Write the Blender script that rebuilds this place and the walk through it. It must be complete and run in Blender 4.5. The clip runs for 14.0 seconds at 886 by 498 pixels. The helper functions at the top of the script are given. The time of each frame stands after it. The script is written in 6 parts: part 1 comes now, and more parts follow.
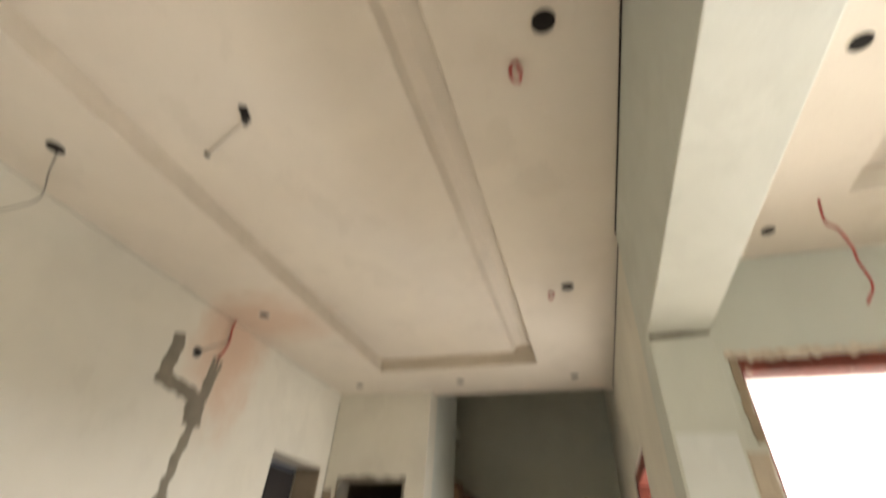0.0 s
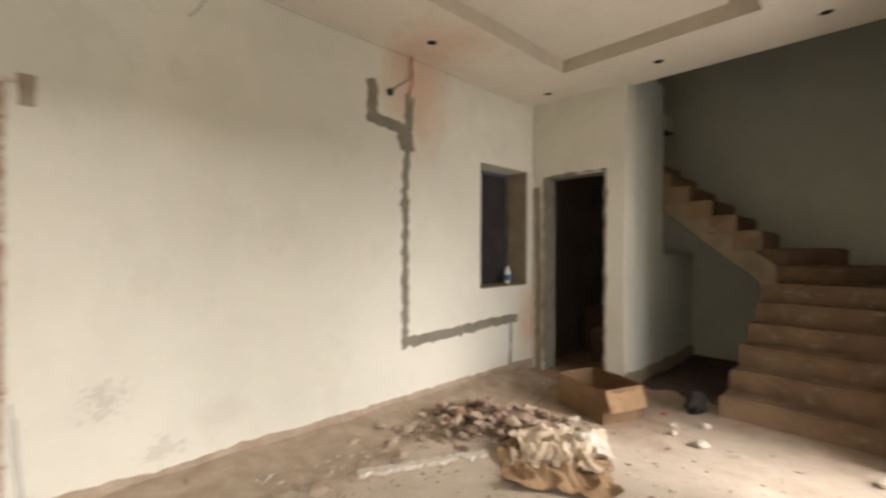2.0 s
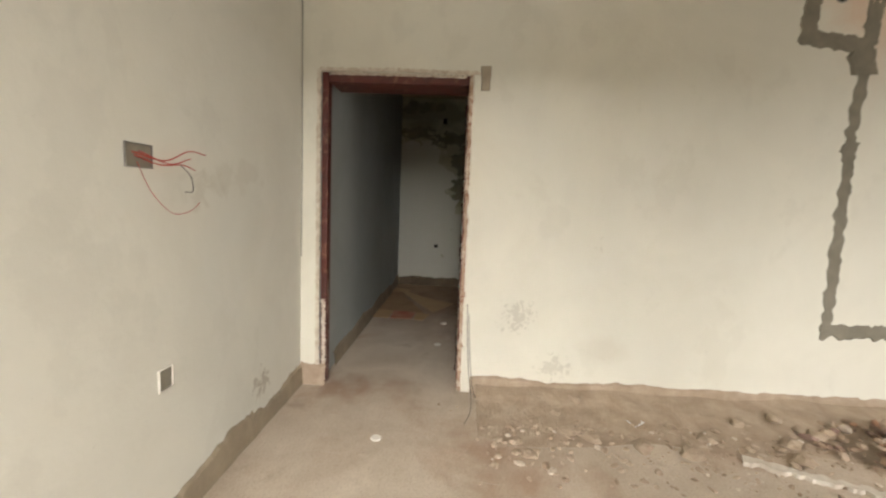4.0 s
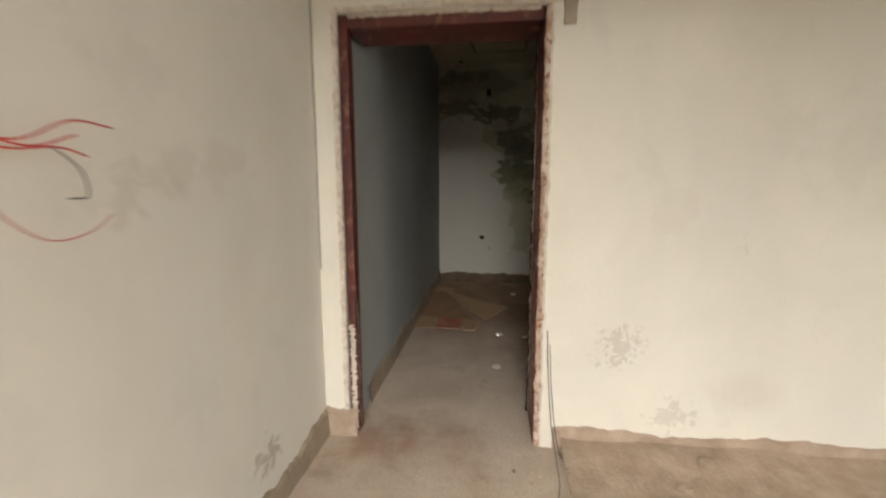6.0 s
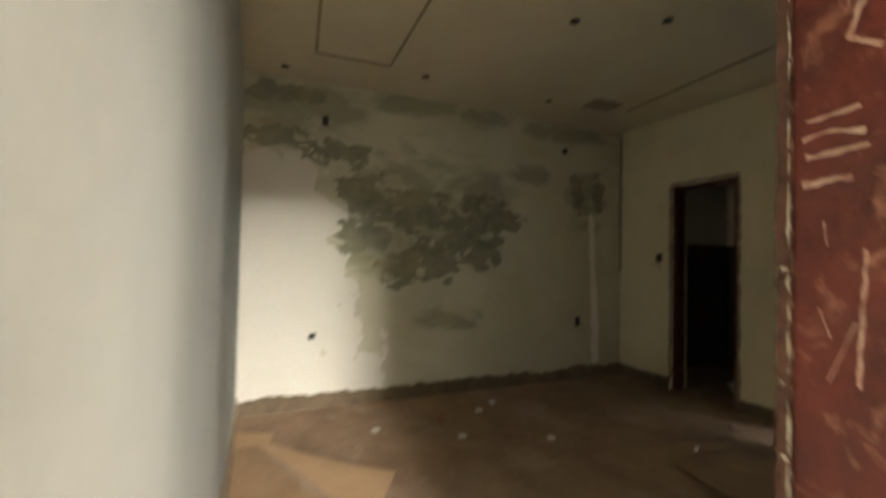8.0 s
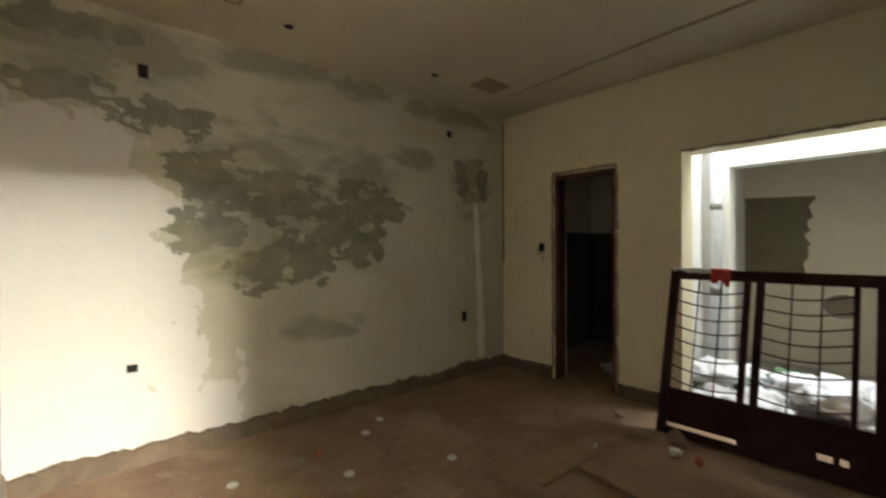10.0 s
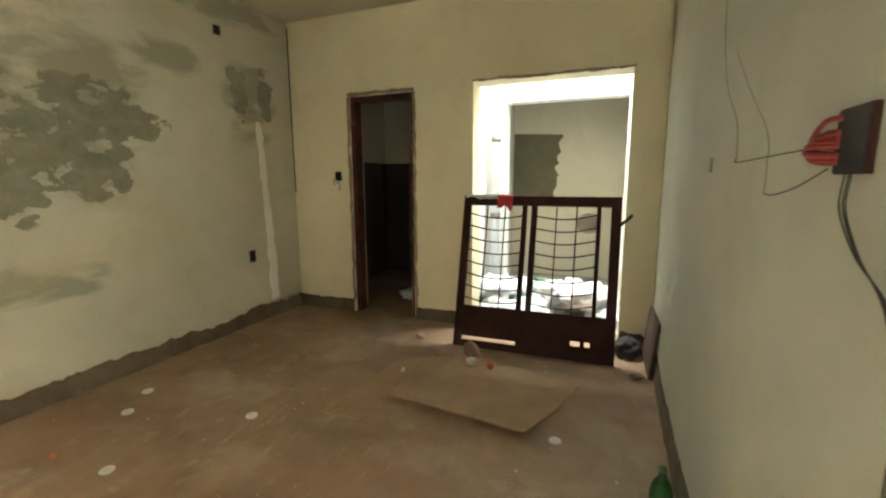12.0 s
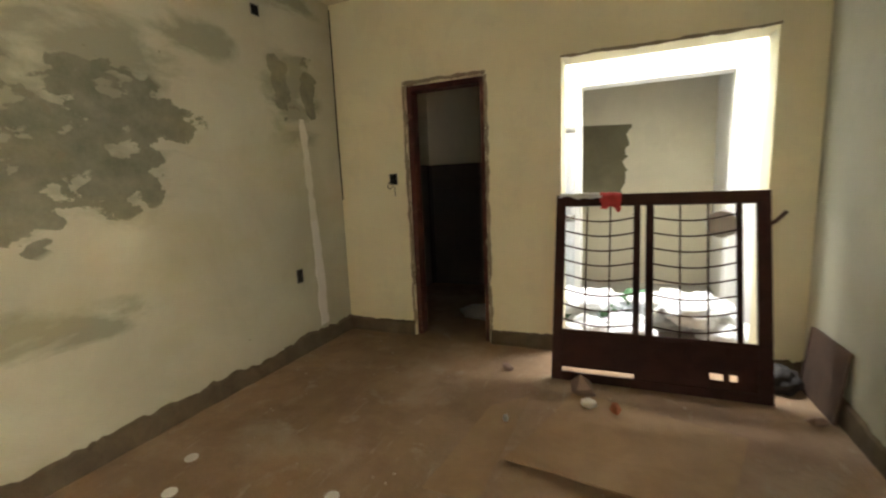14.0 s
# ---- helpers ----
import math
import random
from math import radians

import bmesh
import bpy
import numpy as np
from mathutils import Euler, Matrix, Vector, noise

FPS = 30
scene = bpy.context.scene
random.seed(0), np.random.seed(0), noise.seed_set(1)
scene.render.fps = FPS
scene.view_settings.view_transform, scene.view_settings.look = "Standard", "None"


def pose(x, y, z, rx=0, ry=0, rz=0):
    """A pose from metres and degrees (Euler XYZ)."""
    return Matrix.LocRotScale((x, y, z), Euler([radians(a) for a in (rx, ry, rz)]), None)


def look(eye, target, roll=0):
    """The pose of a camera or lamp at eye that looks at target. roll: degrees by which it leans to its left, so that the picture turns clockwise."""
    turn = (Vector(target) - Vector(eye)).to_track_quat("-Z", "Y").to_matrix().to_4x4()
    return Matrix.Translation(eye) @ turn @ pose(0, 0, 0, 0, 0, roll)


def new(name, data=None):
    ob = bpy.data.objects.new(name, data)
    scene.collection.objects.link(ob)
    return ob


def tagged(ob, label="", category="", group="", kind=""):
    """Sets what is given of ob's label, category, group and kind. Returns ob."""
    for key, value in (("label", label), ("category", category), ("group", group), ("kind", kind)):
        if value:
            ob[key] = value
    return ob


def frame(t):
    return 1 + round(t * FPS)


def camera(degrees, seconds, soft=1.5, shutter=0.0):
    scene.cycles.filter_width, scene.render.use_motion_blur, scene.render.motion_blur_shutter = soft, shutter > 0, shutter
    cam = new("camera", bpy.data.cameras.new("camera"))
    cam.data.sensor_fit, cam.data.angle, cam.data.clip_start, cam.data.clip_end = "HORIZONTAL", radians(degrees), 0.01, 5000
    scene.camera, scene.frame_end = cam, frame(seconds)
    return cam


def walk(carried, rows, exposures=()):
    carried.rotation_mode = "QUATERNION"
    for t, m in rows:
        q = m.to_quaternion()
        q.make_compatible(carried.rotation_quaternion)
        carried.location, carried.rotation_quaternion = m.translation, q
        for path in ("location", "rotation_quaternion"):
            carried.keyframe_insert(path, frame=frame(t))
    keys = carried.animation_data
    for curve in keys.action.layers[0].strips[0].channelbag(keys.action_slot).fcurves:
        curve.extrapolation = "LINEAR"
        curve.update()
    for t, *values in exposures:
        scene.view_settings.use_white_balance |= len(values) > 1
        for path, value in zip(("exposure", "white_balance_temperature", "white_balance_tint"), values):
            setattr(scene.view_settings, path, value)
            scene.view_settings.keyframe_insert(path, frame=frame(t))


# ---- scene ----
cam = camera(91.8, 14.0, soft=2.2, shutter=0.5)
PATH = [
    (0, (0.076, -0.04, 1.52), (-0.457, 1.483, 2.701), 4.1),
    (0.3, (0.059, -0.022, 1.438), (-0.51, 1.752, 2.166), 3.3),
    (0.5, (0.103, 0.053, 1.45), (-0.459, 1.92, 1.899), 1.9),
    (0.6, (0.116, 0.069, 1.446), (-0.46, 1.951, 1.799), 1.8),
    (0.9, (0.176, 0.133, 1.423), (-0.508, 2.01, 1.519), 2.1),
    (1, (0.171, 0.14, 1.436), (-0.545, 2.008, 1.462), 2.5),
    (1.2, (0.196, 0.156, 1.416), (-0.616, 1.982, 1.345), 1.64),
    (1.5, (0.234, 0.174, 1.391), (-0.784, 1.895, 1.341), 0.2),
    (2, (0.336, 0.084, 1.358), (-1.105, 1.47, 1.354), 0.3),
    (2.5, (0.369, 0.013, 1.345), (-1.406, 0.931, 1.277), 0.7),
    (3, (0.367, -0.084, 1.268), (-1.597, 0.294, 1.269), -0.1),
    (5.3, (0.239, 0.013, 1.352), (-1.711, -0.314, 1.052), 2.3),
    (5.5, (0.068, -0.045, 1.332), (-1.887, -0.39, 1.088), 2.1),
    (6, (-0.436, -0.241, 1.325), (-2.4, -0.481, 1.029), -0.1),
    (6.5, (-1.038, -0.418, 1.287), (-2.999, -0.446, 0.895), -0.9),
    (7, (-1.566, -0.6, 1.299), (-3.548, -0.531, 1.045), -1.3),
    (7.5, (-2.023, -0.751, 1.295), (-3.957, -0.319, 1.023), -0.2),
    (8, (-2.385, -0.853, 1.31), (-4.224, -0.067, 1.355), 1.06),
    (8.2, (-2.53, -0.868, 1.325), (-4.295, 0.043, 1.559), 1.72),
    (10.3, (-2.936, -0.665, 1.376), (-4.348, 0.74, 1.2), 0.2),
    (10.5, (-2.948, -0.652, 1.337), (-4.269, 0.797, 0.94), -0.5),
    (11, (-2.997, -0.616, 1.309), (-4.036, 1.065, 1.001), 1.8),
    (11.5, (-3.064, -0.548, 1.284), (-3.781, 1.287, 0.943), 2.5),
    (12, (-3.156, -0.532, 1.321), (-3.886, 1.303, 1.003), -0.2),
    (12.5, (-3.242, -0.609, 1.328), (-3.963, 1.239, 1.071), -0.9),
    (13, (-3.353, -0.604, 1.314), (-4.151, 1.197, 0.969), -1.3),
    (13.5, (-3.546, -0.372, 1.301), (-4.315, 1.449, 1.001), -3.1),
    (14, (-3.869, -0.153, 1.296), (-4.655, 1.662, 1.001), -2.4),
]
EXPOSURES = [(0, 0.05, 6450, 9), (0.5, -0.3, 6500, 10), (1.0, -0.75, 6500, 8), (1.5, -0.4, 6450, 8), (2.0, -0.3, 6550, 10), (3.0, -0.3, 6400, 5), (5.5, -0.3, 6650, 10), (6.3, -0.32, 6500, 10),
             (7.0, -0.2, 6500, 9), (7.5, 0.4, 6700, 14), (8.0, 2.2, 6950, 7), (10.3, 2.8, 6900, 7), (11.0, 3.25, 7100, 6), (11.5, 3.85, 7100, 4), (12, 4.0, 7000, 3), (13.3, 4.0, 6950, 4), (14, 3.95, 7100, 9)]
walk(cam, [(t, look(eye, target, roll)) for t, eye, target, roll in PATH], exposures=EXPOSURES)

# ---------------------------------------------------------------- light
world = bpy.data.worlds.new("sky")
scene.world = world
world.use_nodes = True
wn = world.node_tree
bg = next(n for n in wn.nodes if n.type == "BACKGROUND")
sky = wn.nodes.new("ShaderNodeTexSky")
sky.sky_type, sky.sun_disc = "NISHITA", False
SUN_EL, SUN_AZ = 58.0, 60.0          # height, and bearing clockwise from +y
sky.sun_elevation, sky.sun_rotation = radians(SUN_EL), radians(SUN_AZ)
wn.links.new(sky.outputs[0], bg.inputs[0])
bg.inputs[1].default_value = 0.12
sun = new("sun", bpy.data.lights.new("sun", "SUN"))
sun.data.energy, sun.data.angle, sun.data.color = 3.0, radians(0.6), (1.0, 0.94, 0.86)
a, e = radians(SUN_AZ), radians(SUN_EL)
sun.matrix_world = look((math.sin(a) * math.cos(e) * 30, math.cos(a) * math.cos(e) * 30, math.sin(e) * 30), (0, 0, 0))


def skylight(name, eye, target, w, h, watts, colour=(1.0, 0.97, 0.92), spread=180):
    """Area lamp for sky light through an opening, also used for added ceiling fill."""
    lamp = new(name, bpy.data.lights.new(name, "AREA"))
    lamp.data.shape, lamp.data.size, lamp.data.size_y = "RECTANGLE", w, h
    lamp.data.energy, lamp.data.color, lamp.data.spread = watts, colour, radians(spread)
    lamp.matrix_world = look(eye, target)
    return lamp


WARM = (1.0, 0.935, 0.90)
# added sky lamp for an assumed, unseen entrance; set high to darken upper walls
skylight("daylight_assumed_entrance", (5.5, -0.1, 3.6), (-3.5, -0.2, 0.5), 2.6, 2.2, 275, WARM, 60)
# added lamps aimed up to brighten the ceiling, standing for sunlit ground outside
skylight("ceiling_fill_entrance", (3.35, -0.1, 0.45), (0.5, -0.1, 3.0), 1.2, 0.6, 13, WARM, 52)
skylight("ceiling_fill_east_door", (0.61, 3.40, 0.5), (-1.0, 1.6, 3.0), 0.8, 0.7, 20, WARM, 130)
skylight("daylight_east_door", (0.62, 3.40, 1.25), (-1.6, 2.35, 0.0), 0.8, 1.7, 20, WARM, 65)
skylight("daylight_terrace_door", (1.28, 2.02, 1.1), (0.4, -1.5, 0.0), 1.1, 1.9, 20, WARM, 100)
skylight("daylight_shaft", (-3.70, 3.86, 3.5), (-3.70, 3.87, 0.0), 1.3, 0.5, 5.5, (0.95, 0.97, 1.0), 100)
skylight("daylight_porch", (3.2, 3.4, 1.6), (1.0, 4.2, 1.2), 2.4, 2.4, 260, WARM)

# ---------------------------------------------------------------- materials


def node(nt, kind, **sockets):
    n = nt.nodes.new("ShaderNode" + kind)
    for k, v in sockets.items():
        n.inputs[k.replace("_", " ")].default_value = v
    return n


def mat_new(name, rough=0.9, metal=0.0):
    m = bpy.data.materials.new(name)
    m.use_nodes = True
    nt = m.node_tree
    b = next(n for n in nt.nodes if n.type == "BSDF_PRINCIPLED")
    b.inputs["Roughness"].default_value, b.inputs["Metallic"].default_value = rough, metal
    return m, nt, b


def coords(nt, scale=1.0, offset=(0, 0, 0), stretch=(1, 1, 1)):
    tc = nt.nodes.new("ShaderNodeTexCoord")
    mp = nt.nodes.new("ShaderNodeMapping")
    mp.inputs["Location"].default_value = offset
    mp.inputs["Scale"].default_value = [scale * s for s in stretch]
    nt.links.new(tc.outputs["Object"], mp.inputs[0])
    return mp.outputs[0]


def noise_tex(nt, vec, scale, detail=6.0, rough=0.6, distortion=0.0):
    n = nt.nodes.new("ShaderNodeTexNoise")
    n.inputs["Scale"].default_value, n.inputs["Detail"].default_value = scale, detail
    n.inputs["Roughness"].default_value, n.inputs["Distortion"].default_value = rough, distortion
    nt.links.new(vec, n.inputs["Vector"])
    return n.outputs["Fac"]


def ramp(nt, fac, lo, hi, c0=(0, 0, 0, 1), c1=(1, 1, 1, 1)):
    r = nt.nodes.new("ShaderNodeValToRGB")
    r.color_ramp.elements[0].position, r.color_ramp.elements[1].position = lo, hi
    r.color_ramp.elements[0].color, r.color_ramp.elements[1].color = c0, c1
    nt.links.new(fac, r.inputs[0])
    return r.outputs[0]


def mix(nt, fac, a, b):
    m = nt.nodes.new("ShaderNodeMix")
    m.data_type = "RGBA"
    ins = [s for s in m.inputs if s.enabled]
    for s, v in zip(ins, (fac, a, b)):
        if isinstance(v, bpy.types.NodeSocket):
            nt.links.new(v, s)
        elif isinstance(v, (int, float)):
            s.default_value = v
        else:
            s.default_value = (*v[:3], 1)
    return next(s for s in m.outputs if s.enabled)


def math_node(nt, op, a, b=0.0, clamp=False):
    n = nt.nodes.new("ShaderNodeMath")
    n.operation, n.use_clamp = op, clamp
    for s, v in zip(n.inputs, (a, b)):
        if isinstance(v, bpy.types.NodeSocket):
            nt.links.new(v, s)
        else:
            s.default_value = v
    return n.outputs[0]


def bump(nt, b, height, strength=0.3, distance=0.01):
    n = nt.nodes.new("ShaderNodeBump")
    n.inputs["Strength"].default_value, n.inputs["Distance"].default_value = strength, distance
    nt.links.new(height, n.inputs["Height"])
    nt.links.new(n.outputs[0], b.inputs["Normal"])


def blob(nt, centre, radii):
    """1 at centre, falling to 0 at the radii."""
    tc = nt.nodes.new("ShaderNodeTexCoord")
    mp = nt.nodes.new("ShaderNodeMapping")
    mp.vector_type = "POINT"
    mp.inputs["Location"].default_value = [-c / r for c, r in zip(centre, radii)]
    mp.inputs["Scale"].default_value = [1 / r for r in radii]
    nt.links.new(tc.outputs["Object"], mp.inputs[0])
    g = nt.nodes.new("ShaderNodeTexGradient")
    g.gradient_type = "SPHERICAL"
    nt.links.new(mp.outputs[0], g.inputs[0])
    return g.outputs["Fac"]


def mottled(name, c0, c1, scale=3.0, fine=60.0, rough=0.9, relief=0.15, lo=0.35, hi=0.65, dirt=None, dirt_at=(0.62, 0.72), metal=0.0):
    """A surface of two near colours in cloudy patches, with fine grain, relief and optional spots of dirt."""
    m, nt, b = mat_new(name, rough, metal)
    v = coords(nt)
    big = noise_tex(nt, v, scale, 5, 0.6, 0.4)
    col = mix(nt, ramp(nt, big, lo, hi), c0, c1)
    grain = noise_tex(nt, v, fine, 4, 0.7)
    dark = tuple(c * 0.82 for c in c0)
    col = mix(nt, math_node(nt, "MULTIPLY", ramp(nt, grain, 0.45, 0.75), 0.45), col, dark)
    if dirt:
        spots = noise_tex(nt, coords(nt, 1, (7.3, 2.1, 4.4)), scale * 2.3, 8, 0.65, 0.6)
        col = mix(nt, ramp(nt, spots, *dirt_at), col, dirt)
    nt.links.new(col, b.inputs["Base Color"])
    h = math_node(nt, "ADD", math_node(nt, "MULTIPLY", grain, 0.5), noise_tex(nt, v, scale * 5, 4))
    bump(nt, b, h, relief, 0.012)
    return m


def putty_wall(name, base, tone, stains=()):
    """Lime putty over plaster: trowel clouds, scuffs, faint vertical wipes, and stains (centre, radii, colour, strength)."""
    m, nt, b = mat_new(name, 0.78)
    v = coords(nt)
    cloud = noise_tex(nt, v, 1.1, 6, 0.62, 0.8)
    col = mix(nt, ramp(nt, cloud, 0.36, 0.66), base, tone)
    wipe = noise_tex(nt, coords(nt, 1, (0, 0, 0), (1.6, 1.6, 1.1)), 2.2, 6, 0.6, 0.6)
    col = mix(nt, math_node(nt, "MULTIPLY", ramp(nt, wipe, 0.48, 0.74), 0.22), col, tuple(c * 0.86 for c in tone))
    cool = noise_tex(nt, coords(nt, 1, (4, 1, 7)), 0.55, 4, 0.5, 0.4)
    col = mix(nt, math_node(nt, "MULTIPLY", ramp(nt, cool, 0.42, 0.62), 0.4), col, (tone[0] * 0.95, tone[1] * 0.985, tone[2] * 1.05))
    flake = noise_tex(nt, coords(nt, 1, (1, 2, 9), (1, 1, 0.8)), 2.6, 7, 0.6, 0.2)
    col = mix(nt, math_node(nt, "MULTIPLY", ramp(nt, flake, 0.57, 0.61), 0.24), col, tuple(c * 0.8 for c in base))
    scuff = noise_tex(nt, coords(nt, 1, (3, 8, 1)), 9.0, 9, 0.72, 1.5)
    col = mix(nt, math_node(nt, "MULTIPLY", ramp(nt, scuff, 0.66, 0.74), 0.5), col, (0.33, 0.30, 0.24))
    for centre, radii, colour, strength, *speck in stains:
        if speck:
            f = math_node(nt, "ADD", noise_tex(nt, coords(nt, 1, (2, 6, 4)), speck[0], 4, 0.6, 0.8), math_node(nt, "MULTIPLY", blob(nt, centre, radii), 0.32))
            f = math_node(nt, "MULTIPLY", ramp(nt, f, 0.66, 0.76), strength)
            col = mix(nt, math_node(nt, "MULTIPLY", f, ramp(nt, blob(nt, centre, radii), 0.0, 0.25)), col, colour)
            continue
        edge = math_node(nt, "ADD", blob(nt, centre, radii), math_node(nt, "MULTIPLY", math_node(nt, "SUBTRACT", noise_tex(nt, v, 5.0, 8, 0.65, 0.7), 0.5), 0.9))
        f = math_node(nt, "MULTIPLY", ramp(nt, edge, 0.18, 0.75), strength)
        f = math_node(nt, "MULTIPLY", f, ramp(nt, blob(nt, centre, radii), 0.0, 0.3))
        col = mix(nt, f, col, colour)
    nt.links.new(col, b.inputs["Base Color"])
    h = math_node(nt, "ADD", noise_tex(nt, v, 4.0, 5, 0.5), math_node(nt, "MULTIPLY", noise_tex(nt, v, 38.0, 4, 0.6), 0.22))
    bump(nt, b, h, 0.3, 0.02)
    return m


PUTTY = (0.70, 0.68, 0.585)
PUTTY_B = (0.64, 0.62, 0.53)
ORANGE = (0.56, 0.33, 0.20)
BLACK_MARK = (0.16, 0.14, 0.11)
M_WEST = putty_wall("putty_west", PUTTY, PUTTY_B, [
    ((-2.5, 2.50, 2.85), (0.5, 0.55, 1.05), ORANGE, 0.55),
    ((-2.5, 4.20, 0.55), (0.5, 0.35, 0.65), ORANGE, 0.55),
    ((-2.5, 0.36, 0.55), (0.3, 0.18, 0.18), BLACK_MARK, 0.26, 30),
    ((-2.5, 0.63, 0.21), (0.3, 0.20, 0.14), BLACK_MARK, 0.2, 24),
    ((-2.5, 0.95, 0.35), (0.3, 0.25, 0.14), (0.50, 0.46, 0.38), 0.3)])
M_PUTTY = putty_wall("putty", PUTTY, PUTTY_B)
M_SOUTH = putty_wall("putty_south", (0.69, 0.675, 0.60), (0.63, 0.615, 0.54), [
    ((-1.72, -1.08, 1.38), (0.32, 0.5, 0.16), (0.48, 0.45, 0.38), 0.25, 7),
    ((-1.45, -1.08, 1.32), (0.25, 0.5, 0.14), (0.48, 0.45, 0.38), 0.4, 9),
    ((-1.9, -1.08, 0.25), (0.2, 0.5, 0.15), (0.35, 0.31, 0.25), 0.7, 14)])
M_GREEN = putty_wall("putty_green", (0.62, 0.65, 0.59), (0.53, 0.56, 0.50))
# Darker copy of the green putty: the south wall's shade is in the colour.
M_DIMSOUTH = putty_wall("putty_bedroom_south_dim", (0.41, 0.44, 0.425), (0.35, 0.375, 0.36))
M_STAIRWALL = putty_wall("putty_stairwell", (0.58, 0.60, 0.51), (0.50, 0.52, 0.44))
M_CEIL = putty_wall("putty_ceiling", (0.72, 0.67, 0.57), (0.67, 0.62, 0.53), [((-2.2, 2.45, 3.0), (0.7, 0.6, 0.5), ORANGE, 0.45)])
M_BEDWALL = putty_wall("putty_bedroom", (0.80, 0.745, 0.54), (0.74, 0.685, 0.485))
def mould_wall(name):
    """Old cream putty with grey-green mould, peeled patches and a bare wet band along the top."""
    m, nt, b = mat_new(name, 0.85)
    v = coords(nt)
    col = mix(nt, ramp(nt, noise_tex(nt, v, 1.4, 6, 0.6, 0.6), 0.35, 0.65), (0.53, 0.525, 0.41), (0.45, 0.44, 0.335))
    def reach_of(spots):
        got = None
        for y, z, ry, rz in spots:
            b1 = blob(nt, (FX, y, z), (1.0, ry, rz))
            got = b1 if got is None else math_node(nt, "MAXIMUM", got, b1)
        return got

    # peeled flakes with crisp edges, then the grey-green film round them, then single spots
    flakes = reach_of(((-0.25, 2.24, 0.42, 0.15), (0.0, 1.88, 0.34, 0.30), (0.02, 1.53, 0.36, 0.28), (0.4, 1.22, 0.34, 0.24), (0.72, 1.3, 0.34, 0.3), (1.02, 1.55, 0.40, 0.36), (1.22, 1.75, 0.38, 0.28),
                       (1.18, 1.38, 0.26, 0.22), (1.5, 1.72, 0.3, 0.16), (0.5, 1.75, 0.5, 0.3), (2.42, 2.08, 0.13, 0.3), (2.75, 2.1, 0.12, 0.28), (-0.75, 2.32, 0.4, 0.13), (-0.7, 2.7, 0.5, 0.12), (1.37, 1.42, 0.14, 0.2)))
    film = reach_of(((0.6, 1.75, 1.25, 0.95), (1.75, 2.23, 0.42, 0.17), (1.2, 2.0, 0.6, 0.4), (2.55, 2.0, 0.4, 0.5), (-0.4, 2.6, 0.9, 0.35), (0.5, 2.75, 1.6, 0.16), (0.9, 0.72, 0.5, 0.16), (2.3, 2.72, 0.9, 0.14)))
    patchy = noise_tex(nt, coords(nt, 1, (0, 1.7, 0.6), (1, 1, 1.6)), 5.6, 5, 0.55, 0.2)
    bare = ramp(nt, math_node(nt, "ADD", patchy, math_node(nt, "MULTIPLY", flakes, 0.34)), 0.595, 0.625)
    bare = math_node(nt, "MULTIPLY", bare, ramp(nt, flakes, 0.03, 0.12))
    hazy = noise_tex(nt, coords(nt, 1, (3, 9, 2), (1, 1, 2.2)), 2.6, 7, 0.58, 0.35)
    haze = ramp(nt, math_node(nt, "ADD", hazy, math_node(nt, "MULTIPLY", film, 0.36)), 0.56, 0.74)
    haze = math_node(nt, "MULTIPLY", haze, ramp(nt, film, 0.0, 0.3))
    col = mix(nt, math_node(nt, "MULTIPLY", haze, 0.8), col, (0.255, 0.26, 0.185))
    grey = mix(nt, ramp(nt, noise_tex(nt, v, 7.0, 6, 0.7), 0.35, 0.65), (0.125, 0.135, 0.095), (0.22, 0.225, 0.165))
    col = mix(nt, math_node(nt, "MULTIPLY", bare, 0.85), col, grey)
    spots = noise_tex(nt, coords(nt, 1, (4, 2, 9), (1, 1, 1.3)), 7.5, 4, 0.5, 0.3)
    col = mix(nt, math_node(nt, "MULTIPLY", ramp(nt, math_node(nt, "ADD", spots, math_node(nt, "MULTIPLY", film, 0.12)), 0.765, 0.785), 0.7), col, (0.20, 0.19, 0.135))
    yellow = ramp(nt, noise_tex(nt, coords(nt, 1, (1, 5, 2), (1, 1, 2.4)), 1.3, 5, 0.5), 0.52, 0.7)
    col = mix(nt, math_node(nt, "MULTIPLY", yellow, 0.35), col, (0.42, 0.38, 0.20))
    # newer white putty in the south corner, with a ragged edge
    sep = nt.nodes.new("ShaderNodeSeparateXYZ")
    nt.links.new(v, sep.inputs[0])
    rag = math_node(nt, "MULTIPLY", math_node(nt, "SUBTRACT", noise_tex(nt, v, 3.6, 5, 0.52, 0.2), 0.5), 1.1)
    south = math_node(nt, "ADD", math_node(nt, "MULTIPLY", math_node(nt, "SUBTRACT", 0.0, sep.outputs["Y"]), 1.0), math_node(nt, "MULTIPLY", math_node(nt, "SUBTRACT", 1.1, sep.outputs["Z"]), 0.28))
    rag2 = math_node(nt, "SUBTRACT", noise_tex(nt, coords(nt, 1, (8, 1, 3)), 6.5, 5, 0.55, 0.8), 0.5)
    low = ramp(nt, math_node(nt, "ADD", math_node(nt, "SUBTRACT", 2.70, sep.outputs["Z"]), math_node(nt, "MULTIPLY", rag2, 0.75)), 0.49, 0.51)
    fresh = math_node(nt, "MULTIPLY", ramp(nt, math_node(nt, "ADD", south, rag), 0.04, 0.07), low)
    fresh = math_node(nt, "MULTIPLY", fresh, math_node(nt, "SUBTRACT", 1.0, ramp(nt, math_node(nt, "ADD", patchy, math_node(nt, "MULTIPLY", flakes, 0.34)), 0.70, 0.72)))
